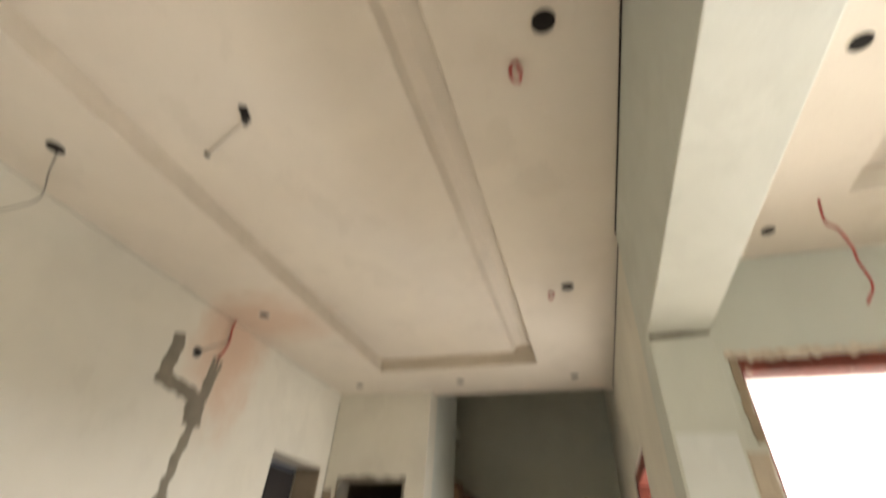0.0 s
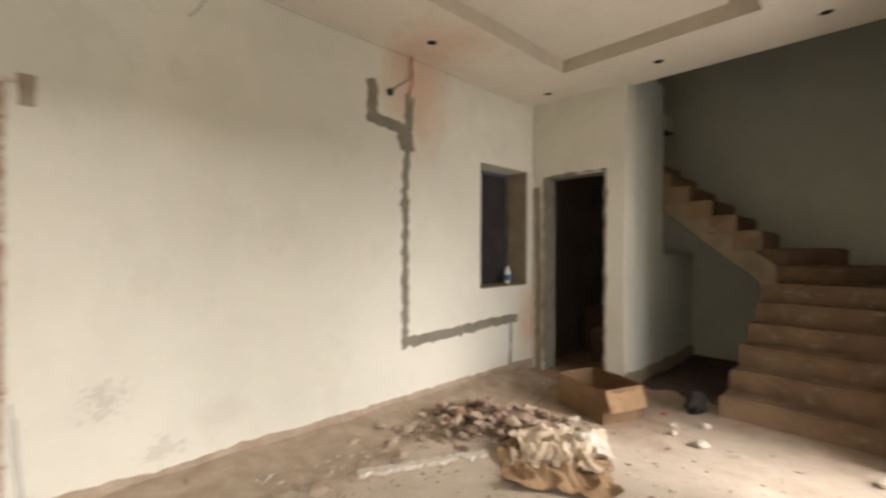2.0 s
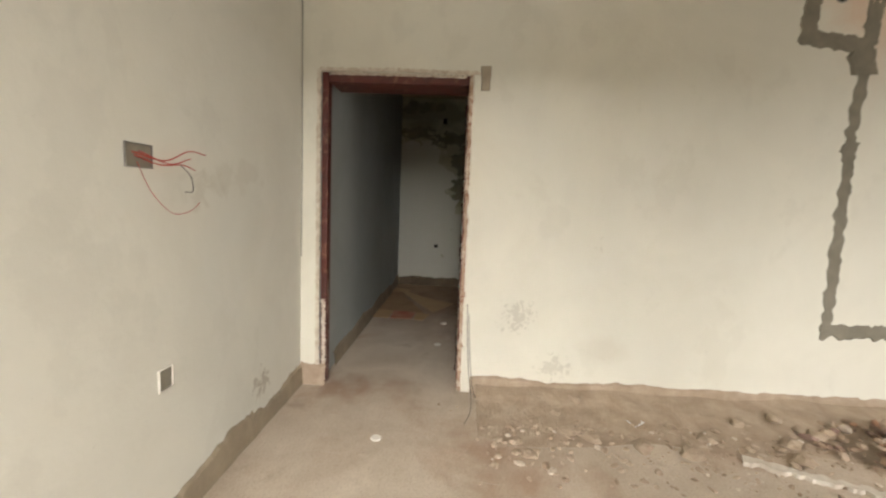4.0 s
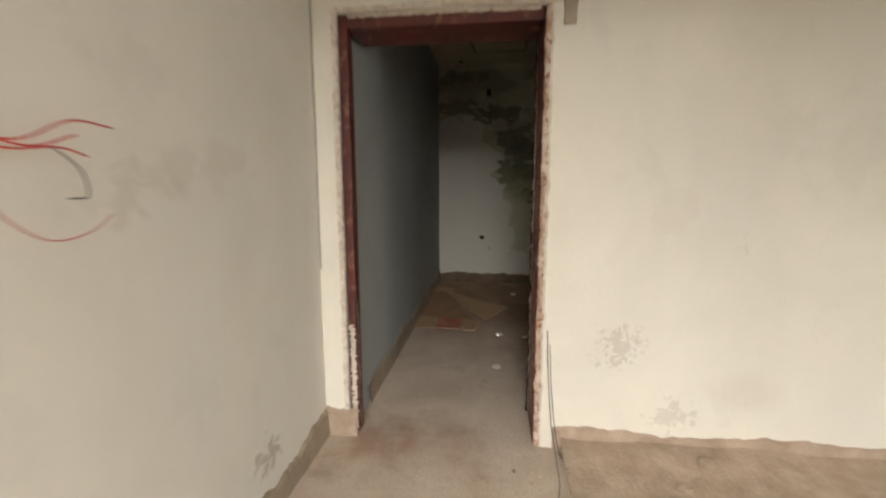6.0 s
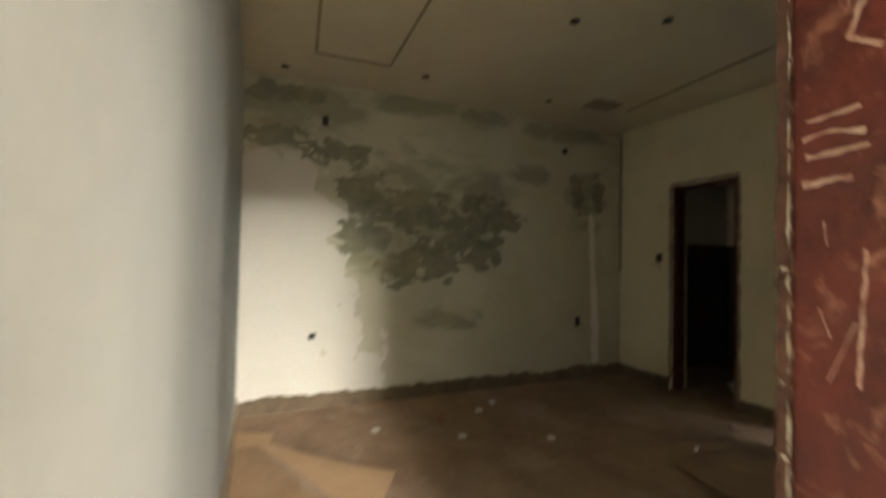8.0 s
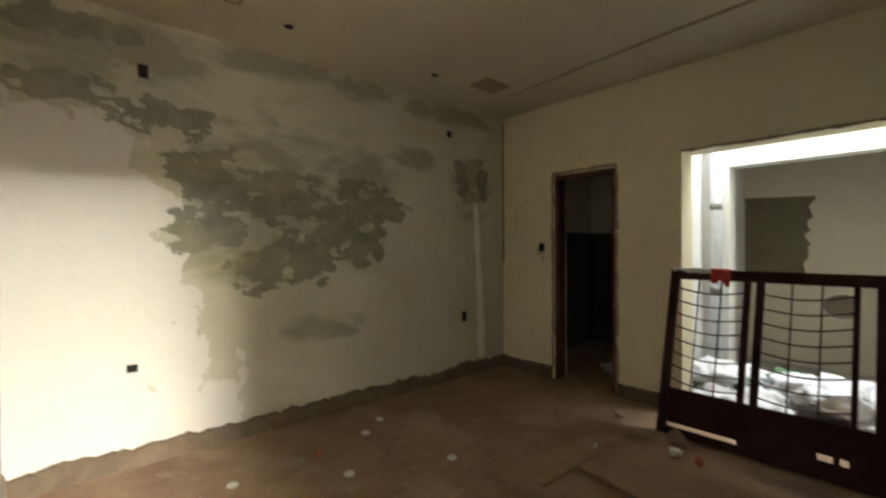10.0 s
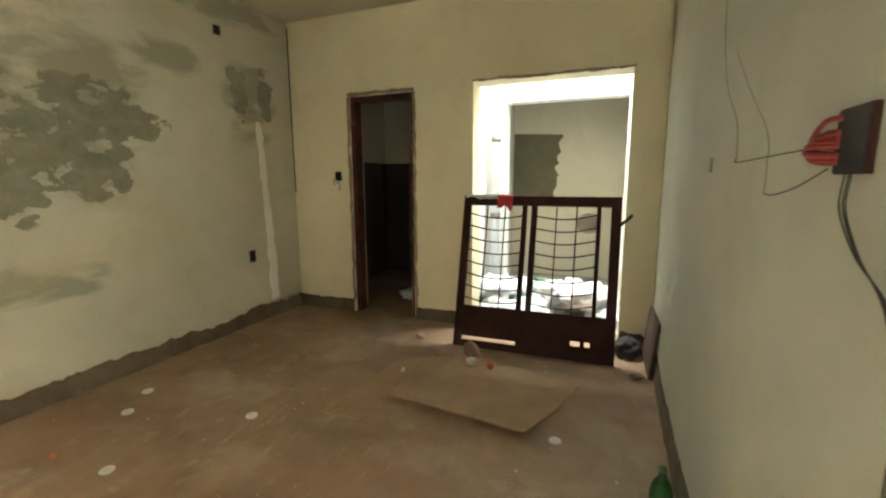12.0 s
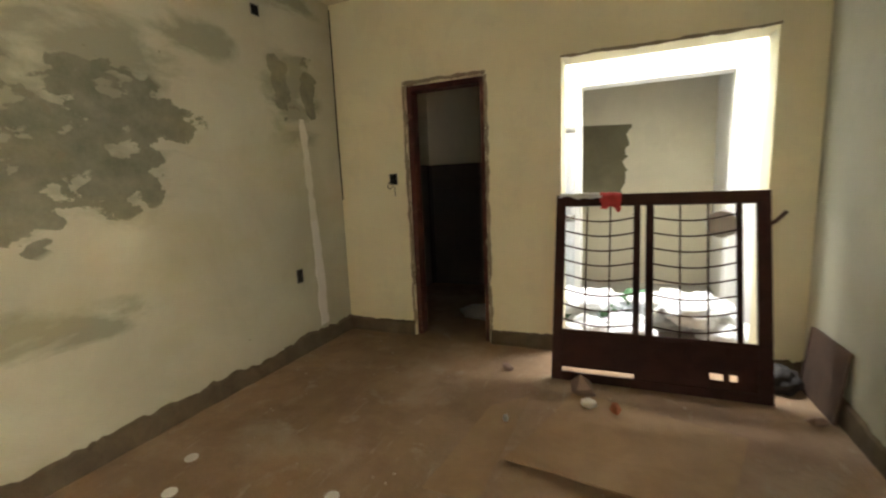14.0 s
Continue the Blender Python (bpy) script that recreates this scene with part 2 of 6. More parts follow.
    col = mix(nt, math_node(nt, "MULTIPLY", fresh, 0.9), col, (0.63, 0.62, 0.555))
    nt.links.new(col, b.inputs["Base Color"])
    h = math_node(nt, "ADD", math_node(nt, "MULTIPLY", bare, -0.35), noise_tex(nt, v, 6.0, 6, 0.6))
    bump(nt, b, h, 0.35, 0.012)
    return m


FX = -6.24
M_MOULD = mould_wall("mouldy_putty")
# Ceiling putty in a darker copy, holding the bedroom's dimness.
M_DIMCEIL = putty_wall("putty_bedroom_ceiling_dim", (0.56, 0.51, 0.38), (0.50, 0.45, 0.33))
# Greener putty of the east wall, also darkened for the room's shade.
M_DIMEAST = putty_wall("putty_bedroom_east_dim", (0.50, 0.50, 0.40), (0.44, 0.445, 0.355))
# Browner tone for the tray's upright faces: the step's shade put into colour.
M_TRAYSIDE = mottled("tray_side_shade", (0.59, 0.535, 0.44), (0.52, 0.47, 0.38), 5, 80, 0.95, 0.3)
M_RAWEDGE = mottled("raw_gypsum_edge", (0.36, 0.31, 0.235), (0.28, 0.24, 0.18), 6, 80, 0.95, 0.3)
M_WHITE = putty_wall("white_distemper", (0.80, 0.79, 0.75), (0.74, 0.73, 0.69))
M_TAN = putty_wall("tan_plaster", (0.70, 0.645, 0.51), (0.63, 0.58, 0.455))
# Kitchen plaster, almost black: the unlit room's darkness put into the colour.
M_KITCHENDIM = mottled("kitchen_plaster_dimmed", (0.13, 0.10, 0.075), (0.09, 0.07, 0.05), 3, 60, 0.95, 0.3)
M_CEMENT = mottled("cement_plaster", (0.24, 0.22, 0.17), (0.175, 0.16, 0.125), 6, 90, 0.95, 0.4)
M_DARKSKIRT = mottled("damp_plaster", (0.165, 0.125, 0.078), (0.105, 0.08, 0.05), 7, 80, 0.95, 0.6)
M_DIRTFOOT = mottled("dirt_covered_plaster", (0.44, 0.355, 0.265), (0.33, 0.255, 0.185), 9, 80, 0.95, 0.8)
M_SKIRT = mottled("bare_plaster", (0.33, 0.27, 0.19), (0.24, 0.195, 0.14), 7, 80, 0.95, 0.5)


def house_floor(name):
    """Screed: pale dust in the living room and painted where doorway light falls, browner dirt in the bedroom, with
    spills, scrapes and crumbs.
    """
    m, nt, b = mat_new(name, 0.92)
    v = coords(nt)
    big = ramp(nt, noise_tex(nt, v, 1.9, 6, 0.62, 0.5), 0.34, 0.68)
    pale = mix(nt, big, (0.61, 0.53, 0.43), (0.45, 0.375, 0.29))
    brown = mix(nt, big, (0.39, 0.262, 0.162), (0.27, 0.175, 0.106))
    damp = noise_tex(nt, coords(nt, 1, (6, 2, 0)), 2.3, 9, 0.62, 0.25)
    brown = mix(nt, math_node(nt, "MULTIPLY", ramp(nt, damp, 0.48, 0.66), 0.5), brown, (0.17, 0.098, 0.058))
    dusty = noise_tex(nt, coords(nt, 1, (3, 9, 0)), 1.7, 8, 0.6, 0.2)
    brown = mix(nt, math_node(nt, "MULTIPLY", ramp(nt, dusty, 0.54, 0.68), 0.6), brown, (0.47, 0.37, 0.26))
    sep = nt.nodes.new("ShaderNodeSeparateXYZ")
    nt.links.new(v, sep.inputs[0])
    # The y term paints the doorway light on the bedroom floor as paler screed.
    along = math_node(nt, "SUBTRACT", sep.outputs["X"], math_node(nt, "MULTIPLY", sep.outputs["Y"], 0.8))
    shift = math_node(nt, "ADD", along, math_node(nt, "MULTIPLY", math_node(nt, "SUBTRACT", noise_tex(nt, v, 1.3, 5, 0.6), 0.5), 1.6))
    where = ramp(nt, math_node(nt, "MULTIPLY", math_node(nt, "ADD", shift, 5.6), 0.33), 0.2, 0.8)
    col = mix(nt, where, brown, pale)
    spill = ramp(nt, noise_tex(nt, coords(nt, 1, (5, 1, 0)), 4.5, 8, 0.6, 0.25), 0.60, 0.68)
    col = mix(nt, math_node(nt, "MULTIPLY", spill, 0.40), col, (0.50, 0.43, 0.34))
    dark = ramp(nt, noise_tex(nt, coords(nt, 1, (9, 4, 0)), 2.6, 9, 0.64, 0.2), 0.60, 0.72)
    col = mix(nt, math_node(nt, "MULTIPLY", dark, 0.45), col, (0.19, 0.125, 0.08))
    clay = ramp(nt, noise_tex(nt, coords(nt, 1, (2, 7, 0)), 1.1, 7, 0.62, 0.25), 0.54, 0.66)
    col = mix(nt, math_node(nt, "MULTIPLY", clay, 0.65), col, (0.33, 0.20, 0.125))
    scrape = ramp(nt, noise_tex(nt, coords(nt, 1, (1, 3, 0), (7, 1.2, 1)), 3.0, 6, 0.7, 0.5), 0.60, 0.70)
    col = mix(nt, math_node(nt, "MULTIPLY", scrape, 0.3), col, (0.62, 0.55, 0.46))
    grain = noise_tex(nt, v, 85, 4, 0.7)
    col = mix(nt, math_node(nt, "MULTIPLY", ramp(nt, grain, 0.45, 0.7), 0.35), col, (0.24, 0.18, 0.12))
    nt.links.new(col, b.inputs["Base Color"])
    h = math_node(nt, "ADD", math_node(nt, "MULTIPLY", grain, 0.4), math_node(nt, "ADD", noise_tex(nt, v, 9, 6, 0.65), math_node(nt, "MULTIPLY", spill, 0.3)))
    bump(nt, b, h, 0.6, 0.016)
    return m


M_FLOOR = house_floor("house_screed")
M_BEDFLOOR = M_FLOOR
M_STAIR = mottled("stair_cement", (0.32, 0.22, 0.14), (0.20, 0.135, 0.085), 4, 70, 0.93, 0.5, 0.35, 0.65, (0.40, 0.34, 0.27), (0.55, 0.7))
M_RED = mottled("oxide_red_frame", (0.105, 0.020, 0.011), (0.060, 0.013, 0.008), 6, 60, 0.55, 0.3, 0.4, 0.6, (0.24, 0.115, 0.07), (0.55, 0.70))
# Brighter copy of the frame red; sunlight from outside is in its colour.
M_SUNLITRED = mottled("oxide_red_sunlit", (0.19, 0.036, 0.019), (0.11, 0.022, 0.013), 7, 60, 0.55, 0.3, 0.4, 0.6, (0.50, 0.36, 0.27), (0.62, 0.68))


def rubble_mat(name, shades):
    """Broken plaster, cement and clay: each lump has its own tone."""
    m, nt, b = mat_new(name, 0.95)
    v = coords(nt)
    geo = nt.nodes.new("ShaderNodeNewGeometry")
    tone = nt.nodes.new("ShaderNodeValToRGB")
    tone.color_ramp.interpolation = "CONSTANT"
    while len(tone.color_ramp.elements) < len(shades):
        tone.color_ramp.elements.new(0.5)
    for el, (at, c) in zip(tone.color_ramp.elements, shades):
        el.position, el.color = at, (*c, 1)
    nt.links.new(geo.outputs["Random Per Island"], tone.inputs[0])
    grain = noise_tex(nt, v, 60, 5, 0.7)
    col = mix(nt, math_node(nt, "MULTIPLY", ramp(nt, grain, 0.4, 0.7), 0.35), tone.outputs[0], (0.30, 0.235, 0.175))
    nt.links.new(col, b.inputs["Base Color"])
    bump(nt, b, grain, 0.5, 0.01)
    return m


M_RUBBLE = rubble_mat("plaster_rubble", ((0.0, (0.17, 0.11, 0.075)), (0.22, (0.33, 0.24, 0.17)), (0.50, (0.43, 0.335, 0.25)), (0.74, (0.56, 0.48, 0.39)), (0.80, (0.30, 0.20, 0.165)), (0.93, (0.44, 0.25, 0.16))))
M_CRUMB = rubble_mat("brown_crumbs", ((0.0, (0.30, 0.225, 0.16)), (0.25, (0.40, 0.315, 0.235)), (0.6, (0.46, 0.37, 0.28)), (0.9, (0.62, 0.55, 0.46))))
M_PALELUMP = mottled("pale_plaster_lump", (0.68, 0.63, 0.55), (0.55, 0.49, 0.41), 16, 90, 0.95, 0.5)
M_BRICK = mottled("broken_brick", (0.50, 0.17, 0.08), (0.36, 0.12, 0.06), 10, 90, 0.95, 0.5)
M_CARD = mottled("cardboard", (0.38, 0.25, 0.14), (0.30, 0.19, 0.105), 4, 120, 0.85, 0.12)
M_OLDBOARD = mottled("old_brown_board", (0.105, 0.062, 0.042), (0.065, 0.04, 0.028), 6, 90, 0.9, 0.3)
M_CARD_IN = mottled("cardboard_inside", (0.50, 0.34, 0.19), (0.44, 0.29, 0.16), 4, 120, 0.85, 0.12)
M_SACK = mottled("woven_sack", (0.60, 0.50, 0.38), (0.50, 0.39, 0.27), 5, 160, 0.85, 0.3)
M_SMEAR = mottled("plaster_smear", (0.42, 0.32, 0.25), (0.22, 0.12, 0.085), 26, 120, 0.95, 0.4)
M_HATCHRAIL = mottled("blue_grey_paint", (0.10, 0.12, 0.16), (0.07, 0.085, 0.12), 6, 60, 0.6, 0.1)
M_EDGE = mottled("door_edge_plaster", (0.66, 0.61, 0.52), (0.50, 0.42, 0.33), 22, 130, 0.95, 0.6, 0.4, 0.6, (0.34, 0.20, 0.13), (0.60, 0.68))
M_DARK = mottled("dark_paint", (0.035, 0.03, 0.028), (0.02, 0.018, 0.018), 4, 60, 0.85, 0.2)
M_IRON = mottled("dark_brown_iron", (0.050, 0.018, 0.014), (0.032, 0.012, 0.009), 9, 120, 0.7, 0.2, 0.4, 0.6, (0.06, 0.022, 0.014), (0.64, 0.7))
next(n for n in M_IRON.node_tree.nodes if n.type == "BSDF_PRINCIPLED").inputs["Specular IOR Level"].default_value = 0.15
M_HOLE = mottled("hole_dark", (0.015, 0.013, 0.012), (0.01, 0.009, 0.008), 9, 90, 1.0, 0.1)
M_METALBOX = mottled("galvanised_box", (0.30, 0.29, 0.27), (0.20, 0.19, 0.18), 20, 120, 0.55, 0.2, metal=0.6)
M_CAPW = mottled("white_plastic", (0.78, 0.75, 0.68), (0.70, 0.67, 0.60), 20, 120, 0.5, 0.1)
M_REDWIRE = mottled("red_insulation", (0.42, 0.04, 0.028), (0.32, 0.03, 0.022), 20, 90, 0.4, 0.05)
M_DARKRED = mottled("dark_red_insulation", (0.22, 0.018, 0.016), (0.15, 0.013, 0.012), 20, 90, 0.5, 0.05)
M_BLACKWIRE = mottled("black_insulation", (0.03, 0.028, 0.026), (0.02, 0.019, 0.018), 20, 90, 0.5, 0.05)
M_GREENBOTTLE, _nt, _b = mat_new("green_plastic", 0.12)
_b.inputs["Base Color"].default_value = (0.02, 0.30, 0.06, 1)
_b.inputs["Transmission Weight"].default_value = 0.75
M_REDCLOTH = mottled("red_cloth", (0.62, 0.05, 0.05), (0.50, 0.04, 0.04), 14, 120, 0.8, 0.3)
M_WHITEBAG = mottled("white_plastic_bag", (0.80, 0.82, 0.83), (0.70, 0.72, 0.74), 9, 40, 0.45, 0.5)
M_GREENTRASH = mottled("green_scrap", (0.10, 0.22, 0.10), (0.06, 0.14, 0.07), 12, 60, 0.7, 0.4)
M_TILE = mottled("dark_wall_tile", (0.05, 0.038, 0.032), (0.035, 0.027, 0.024), 5, 60, 0.35, 0.1)
M_BLUE = mottled("blue_label", (0.06, 0.22, 0.50), (0.05, 0.18, 0.42), 8, 60, 0.5, 0.05)
M_YELLOW = mottled("yellow_paint", (0.75, 0.45, 0.03), (0.65, 0.38, 0.03), 8, 60, 0.5, 0.05)
M_GROUND = mottled("pale_ground", (0.50, 0.46, 0.40), (0.42, 0.38, 0.33), 1.5, 40, 0.95, 0.3)

# ---------------------------------------------------------------- builders


def link_mesh(name, bm, material, parent=None, smooth=False):
    me = bpy.data.meshes.new(name)
    bm.normal_update()
    bm.to_mesh(me)
    bm.free()
    me.materials.append(material)
    if smooth:
        me.polygons.foreach_set("use_smooth", [True] * len(me.polygons))
    ob = new(name, me)
    if parent is not None:
        ob.parent = parent
    return ob


def part(name, bm, material, parent, label="", smooth=False):
    ob = link_mesh(name, bm, material, parent, smooth)
    return tagged(ob, label)


def holder(name, m=None):
    ob = new(name)
    ob.empty_display_size = 0.1
    if m is not None:
        ob.matrix_world = m
    return ob


def bm_box(bm, x0, x1, y0, y1, z0, z1, m=None):
    vs = [bm.verts.new((x, y, z)) for x in (x0, x1) for y in (y0, y1) for z in (z0, z1)]
    if m is not None:
        for v in vs:
            v.co = m @ v.co
    for f in ((0, 1, 3, 2), (4, 6, 7, 5), (0, 4, 5, 1), (2, 3, 7, 6), (0, 2, 6, 4), (1, 5, 7, 3)):
        bm.faces.new([vs[i] for i in f])
    return bm


def box(x0, x1, y0, y1, z0, z1, bevel=0.0, m=None):
    bm = bm_box(bmesh.new(), x0, x1, y0, y1, z0, z1, m)
    if bevel:
        bmesh.ops.bevel(bm, geom=bm.edges[:], offset=bevel, segments=2, affect="EDGES", profile=0.6)
    return bm


def structure(name, bm, material, label, category):
    return tagged(link_mesh(name, bm, material), label, category, kind="structure")


def wall_bm(axis, face, back, lo, hi, z0, z1, holes):
    """A wall across `axis`, from face to back, running from lo to hi, with holes (a0, a1, b0, b1) through it."""
    bm = bmesh.new()
    cuts = sorted({lo, hi, *[h[0] for h in holes], *[h[1] for h in holes]})
    a, b = min(face, back), max(face, back)
    for u0, u1 in zip(cuts, cuts[1:]):
        zs = [(z0, z1)]
        for h in holes:
            if h[0] <= u0 + 1e-6 and h[1] >= u1 - 1e-6:
                zs = [s for q in zs for s in ((q[0], min(q[1], h[2])), (max(q[0], h[3]), q[1])) if s[1] - s[0] > 1e-4]
        for q0, q1 in zs:
            if axis == "x":
                bm_box(bm, a, b, u0, u1, q0, q1)
            else:
                bm_box(bm, u0, u1, a, b, q0, q1)
    bmesh.ops.remove_doubles(bm, verts=bm.verts[:], dist=1e-5)
    bm.verts.index_update()
    groups = {}
    for f in bm.faces:
        groups.setdefault(tuple(sorted(v.index for v in f.verts)), []).append(f)
    dead = [f for g in groups.values() if len(g) > 1 for f in g]
    bmesh.ops.delete(bm, geom=dead, context="FACES_ONLY")
    return bm


def frame3(axis, face, out):
    """u runs along a wall, v up, w out of its face."""
    if axis == "x":
        return lambda u, v, w: Vector((face + out * w, u, v))
    return lambda u, v, w: Vector((u, face + out * w, v))


def ragged_ribbon(to, points, width, thick, step=0.02, rag=0.35, seed=0, freq=1.0):
    """A strip of uneven width along points (u, v) on a wall or floor, slightly proud of it."""
    bm = bmesh.new()
    pts = []
    for (u0, v0), (u1, v1) in zip(points, points[1:]):
        n = max(2, int(math.hypot(u1 - u0, v1 - v0) / step))
        pts += [(u0 + (u1 - u0) * i / n, v0 + (v1 - v0) * i / n) for i in range(n)]
    pts.append(points[-1])
    rows = []
    for i, (u, v) in enumerate(pts):
        p, q = pts[max(i - 1, 0)], pts[min(i + 1, len(pts) - 1)]
        du, dv = q[0] - p[0], q[1] - p[1]
        l = math.hypot(du, dv) or 1
        nu, nv = -dv / l, du / l
        jl = width / 2 * (1 + rag * (noise.noise((u * 9 * freq, v * 9 * freq, seed)) * 1.6 + noise.noise((u * 40, v * 40, seed + 5)) * 0.7))
        jr = width / 2 * (1 + rag * (noise.noise((u * 9 * freq, v * 9 * freq, seed + 11)) * 1.6 + noise.noise((u * 40, v * 40, seed + 17)) * 0.7))
        rows.append([bm.verts.new(to(u + nu * jl, v + nv * jl, -0.002)), bm.verts.new(to(u + nu * jl * 0.8, v + nv * jl * 0.8, thick)),
                     bm.verts.new(to(u - nu * jr * 0.8, v - nv * jr * 0.8, thick)), bm.verts.new(to(u - nu * jr, v - nv * jr, -0.002))])
    for r, s in zip(rows, rows[1:]):
        for k in range(3):
            bm.faces.new((r[k], r[k + 1], s[k + 1], s[k]))
    bm.faces.new(rows[0])
    bm.faces.new(rows[-1][::-1])
    bmesh.ops.recalc_face_normals(bm, faces=bm.faces[:])
    return bm


def skirting_bm(to, u0, u1, height, thick, seed, step=0.025, rag=0.45):
    """The bare strip at a wall's foot, with a ragged top edge where the putty ends."""
    bm = bmesh.new()
    n = max(2, int(abs(u1 - u0) / step))
    rows = []
    for i in range(n + 1):
        u = u0 + (u1 - u0) * i / n
        h = height * (1 + rag * (noise.noise((u * 2.2, seed, 0)) + 0.6 * noise.noise((u * 11, seed, 3)) + 0.35 * noise.noise((u * 37, seed, 9))))
        t = thick * (1 + 0.4 * noise.noise((u * 7, seed, 21)))
        rows.append([bm.verts.new(to(u, 0.0, t * 1.6)), bm.verts.new(to(u, h * 0.85, t)), bm.verts.new(to(u, h, -0.002))])
    for r, s in zip(rows, rows[1:]):
        for k in range(2):
            bm.faces.new((r[k], r[k + 1], s[k + 1], s[k]))
    bmesh.ops.recalc_face_normals(bm, faces=bm.faces[:])
    return bm


def tube_bm(points, radius, sides=8, bm=None, caps=True):
    bm = bm or bmesh.new()
    pts = [Vector(p) for p in points]
    rings = []
    up = Vector((0.123, 0.31, 0.94)).normalized()
    for i, p in enumerate(pts):
        d = (pts[min(i + 1, len(pts) - 1)] - pts[max(i - 1, 0)]).normalized()
        s = d.cross(up)
        s = s.normalized() if s.length > 1e-3 else d.orthogonal().normalized()
        t = s.cross(d)
        rings.append([bm.verts.new(p + radius * (math.cos(6.28319 * k / sides) * s + math.sin(6.28319 * k / sides) * t)) for k in range(sides)])
    for r, q in zip(rings, rings[1:]):
        for k in range(sides):
            bm.faces.new((r[k], r[(k + 1) % sides], q[(k + 1) % sides], q[k]))
    if caps:
        bm.faces.new(rings[0][::-1])
        bm.faces.new(rings[-1])
    bmesh.ops.recalc_face_normals(bm, faces=bm.faces[:])
    return bm


def smooth_path(points, n=8):
    """A Catmull-Rom curve through points."""
    p = [Vector(q) for q in points]
    p = [p[0] * 2 - p[1]] + p + [p[-1] * 2 - p[-2]]
    out = []
    for i in range(1, len(p) - 2):
        for k in range(n):
            t = k / n
            out.append(0.5 * ((2 * p[i]) + (p[i + 1] - p[i - 1]) * t + (2 * p[i - 1] - 5 * p[i] + 4 * p[i + 1] - p[i + 2]) * t * t + (3 * p[i] - p[i - 1] - 3 * p[i + 1] + p[i + 2]) * t ** 3))
    return out + [p[-2]]


def lathe_bm(profile, sides=20):
    bm = bmesh.new()
    rings = [[bm.verts.new((r * math.cos(6.28319 * k / sides), r * math.sin(6.28319 * k / sides), z)) for k in range(sides)] for r, z in profile]
    for r, q in zip(rings, rings[1:]):
        for k in range(sides):
            bm.faces.new((r[k], r[(k + 1) % sides], q[(k + 1) % sides], q[k]))
    bm.faces.new(rings[0][::-1])
    bm.faces.new(rings[-1])
    bmesh.ops.recalc_face_normals(bm, faces=bm.faces[:])
    return bm


def chunk_into(bm, centre, size, rng, flat=0.6):
    """One broken lump: a coarse ball with its corners pushed about."""
    got = bmesh.ops.create_icosphere(bm, subdivisions=1, radius=1.0)
    rot = Euler((rng.random() * 6, rng.random() * 6, rng.random() * 6)).to_matrix()
    sc = Vector((rng.uniform(0.7, 1.3), rng.uniform(0.6, 1.1), rng.uniform(0.35, 0.8)))
    for v in got["verts"]:
        k = rng.uniform(0.72, 1.15)
        c = rot @ Vector((v.co.x * sc.x * k, v.co.y * sc.y * k, v.co.z * sc.z * k))
        v.co = Vector(centre) + Vector((c.x, c.y, c.z * flat)) * size


# ---------------------------------------------------------------- plan
WX, WB = -2.50, -2.83              # wall between living room and bedroom: its two faces
LS, BS = -1.125, -1.0              # south walls of living room and bedroom
KN = 4.24                          # kitchen wall
EX = 0.37                          # east wall of the living room
ZL, ZE, ZB = 2.985, 2.62, 2.84      # ceilings: living room, east part, bedroom
FX, BN = -6.24, 3.085               # bedroom's far wall and north wall
DOOR = (-1.0, 0.02, 2.12)        # door between living room and bedroom
PY = 1.70                          # south face of pillar and terrace wall
SB = 6.30                          # back wall of the stairwell
GX = -1.44                         # wall beside the stairs
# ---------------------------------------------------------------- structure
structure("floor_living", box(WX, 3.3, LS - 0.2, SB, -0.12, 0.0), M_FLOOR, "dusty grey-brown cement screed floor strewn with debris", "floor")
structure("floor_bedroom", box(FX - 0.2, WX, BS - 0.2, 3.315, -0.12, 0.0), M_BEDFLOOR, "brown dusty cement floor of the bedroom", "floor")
# Stair cement here instead of pale screed, darkening the floor of the unlit kitchen.
structure("floor_kitchen", box(WX, GX - 0.23, KN + 0.1, 7.0, -0.12, 0.002), M_STAIR, "dusty kitchen floor, darkened for the unlit room", "floor")
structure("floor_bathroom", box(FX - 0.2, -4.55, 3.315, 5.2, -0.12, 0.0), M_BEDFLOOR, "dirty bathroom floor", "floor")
structure("floor_shaft", box(-4.55, -2.80, 3.315, 6.2, -0.12, 0.0), M_GROUND, "pale cement floor of the light shaft", "floor")
structure("ground", box(-40, 60, -40, 60, -0.5, -0.13), M_GROUND, "pale bare ground round the house", "ground")
structure("wall_porch_back", box(0.57, 3.3, 4.9, 5.1, 0.0, 3.2), M_WHITE, "sunlit white wall at the back of the porch", "wall")
structure("ceiling_porch", box(0.57, 3.3, PY + 0.23, 5.1, 2.95, 3.15), M_WHITE, "white porch ceiling slab", "ceiling")
structure("pillar_porch", box(2.45, 2.53, 4.70, 4.9, 0.0, 1.75), M_CEMENT, "narrow grey cement porch pillar", "pillar")
structure("beam_porch", box(0.575, 3.3, 4.72, 4.9, 2.35, 2.95), M_WHITE, "white porch beam", "beam")
structure("floor_terrace", box(0.62, 6.0, 1.95, 8.0, -0.125, -0.02), M_GROUND, "sunlit pale cement terrace", "floor")

structure("wall_west", wall_bm("x", WX, WB, LS, KN + 0.23, 0.0, 3.2,
          [(DOOR[0], DOOR[1], 0.0, DOOR[2]), (3.333, 4.133, 0.95, 2.22)]), M_WEST,
          "cream putty wall with cement chases, orange stains and dirt marks", "wall")
w = bpy.data.objects["wall_west"]
w.data.materials.append(M_DIMEAST)
w.data.materials.append(M_DIMSOUTH)
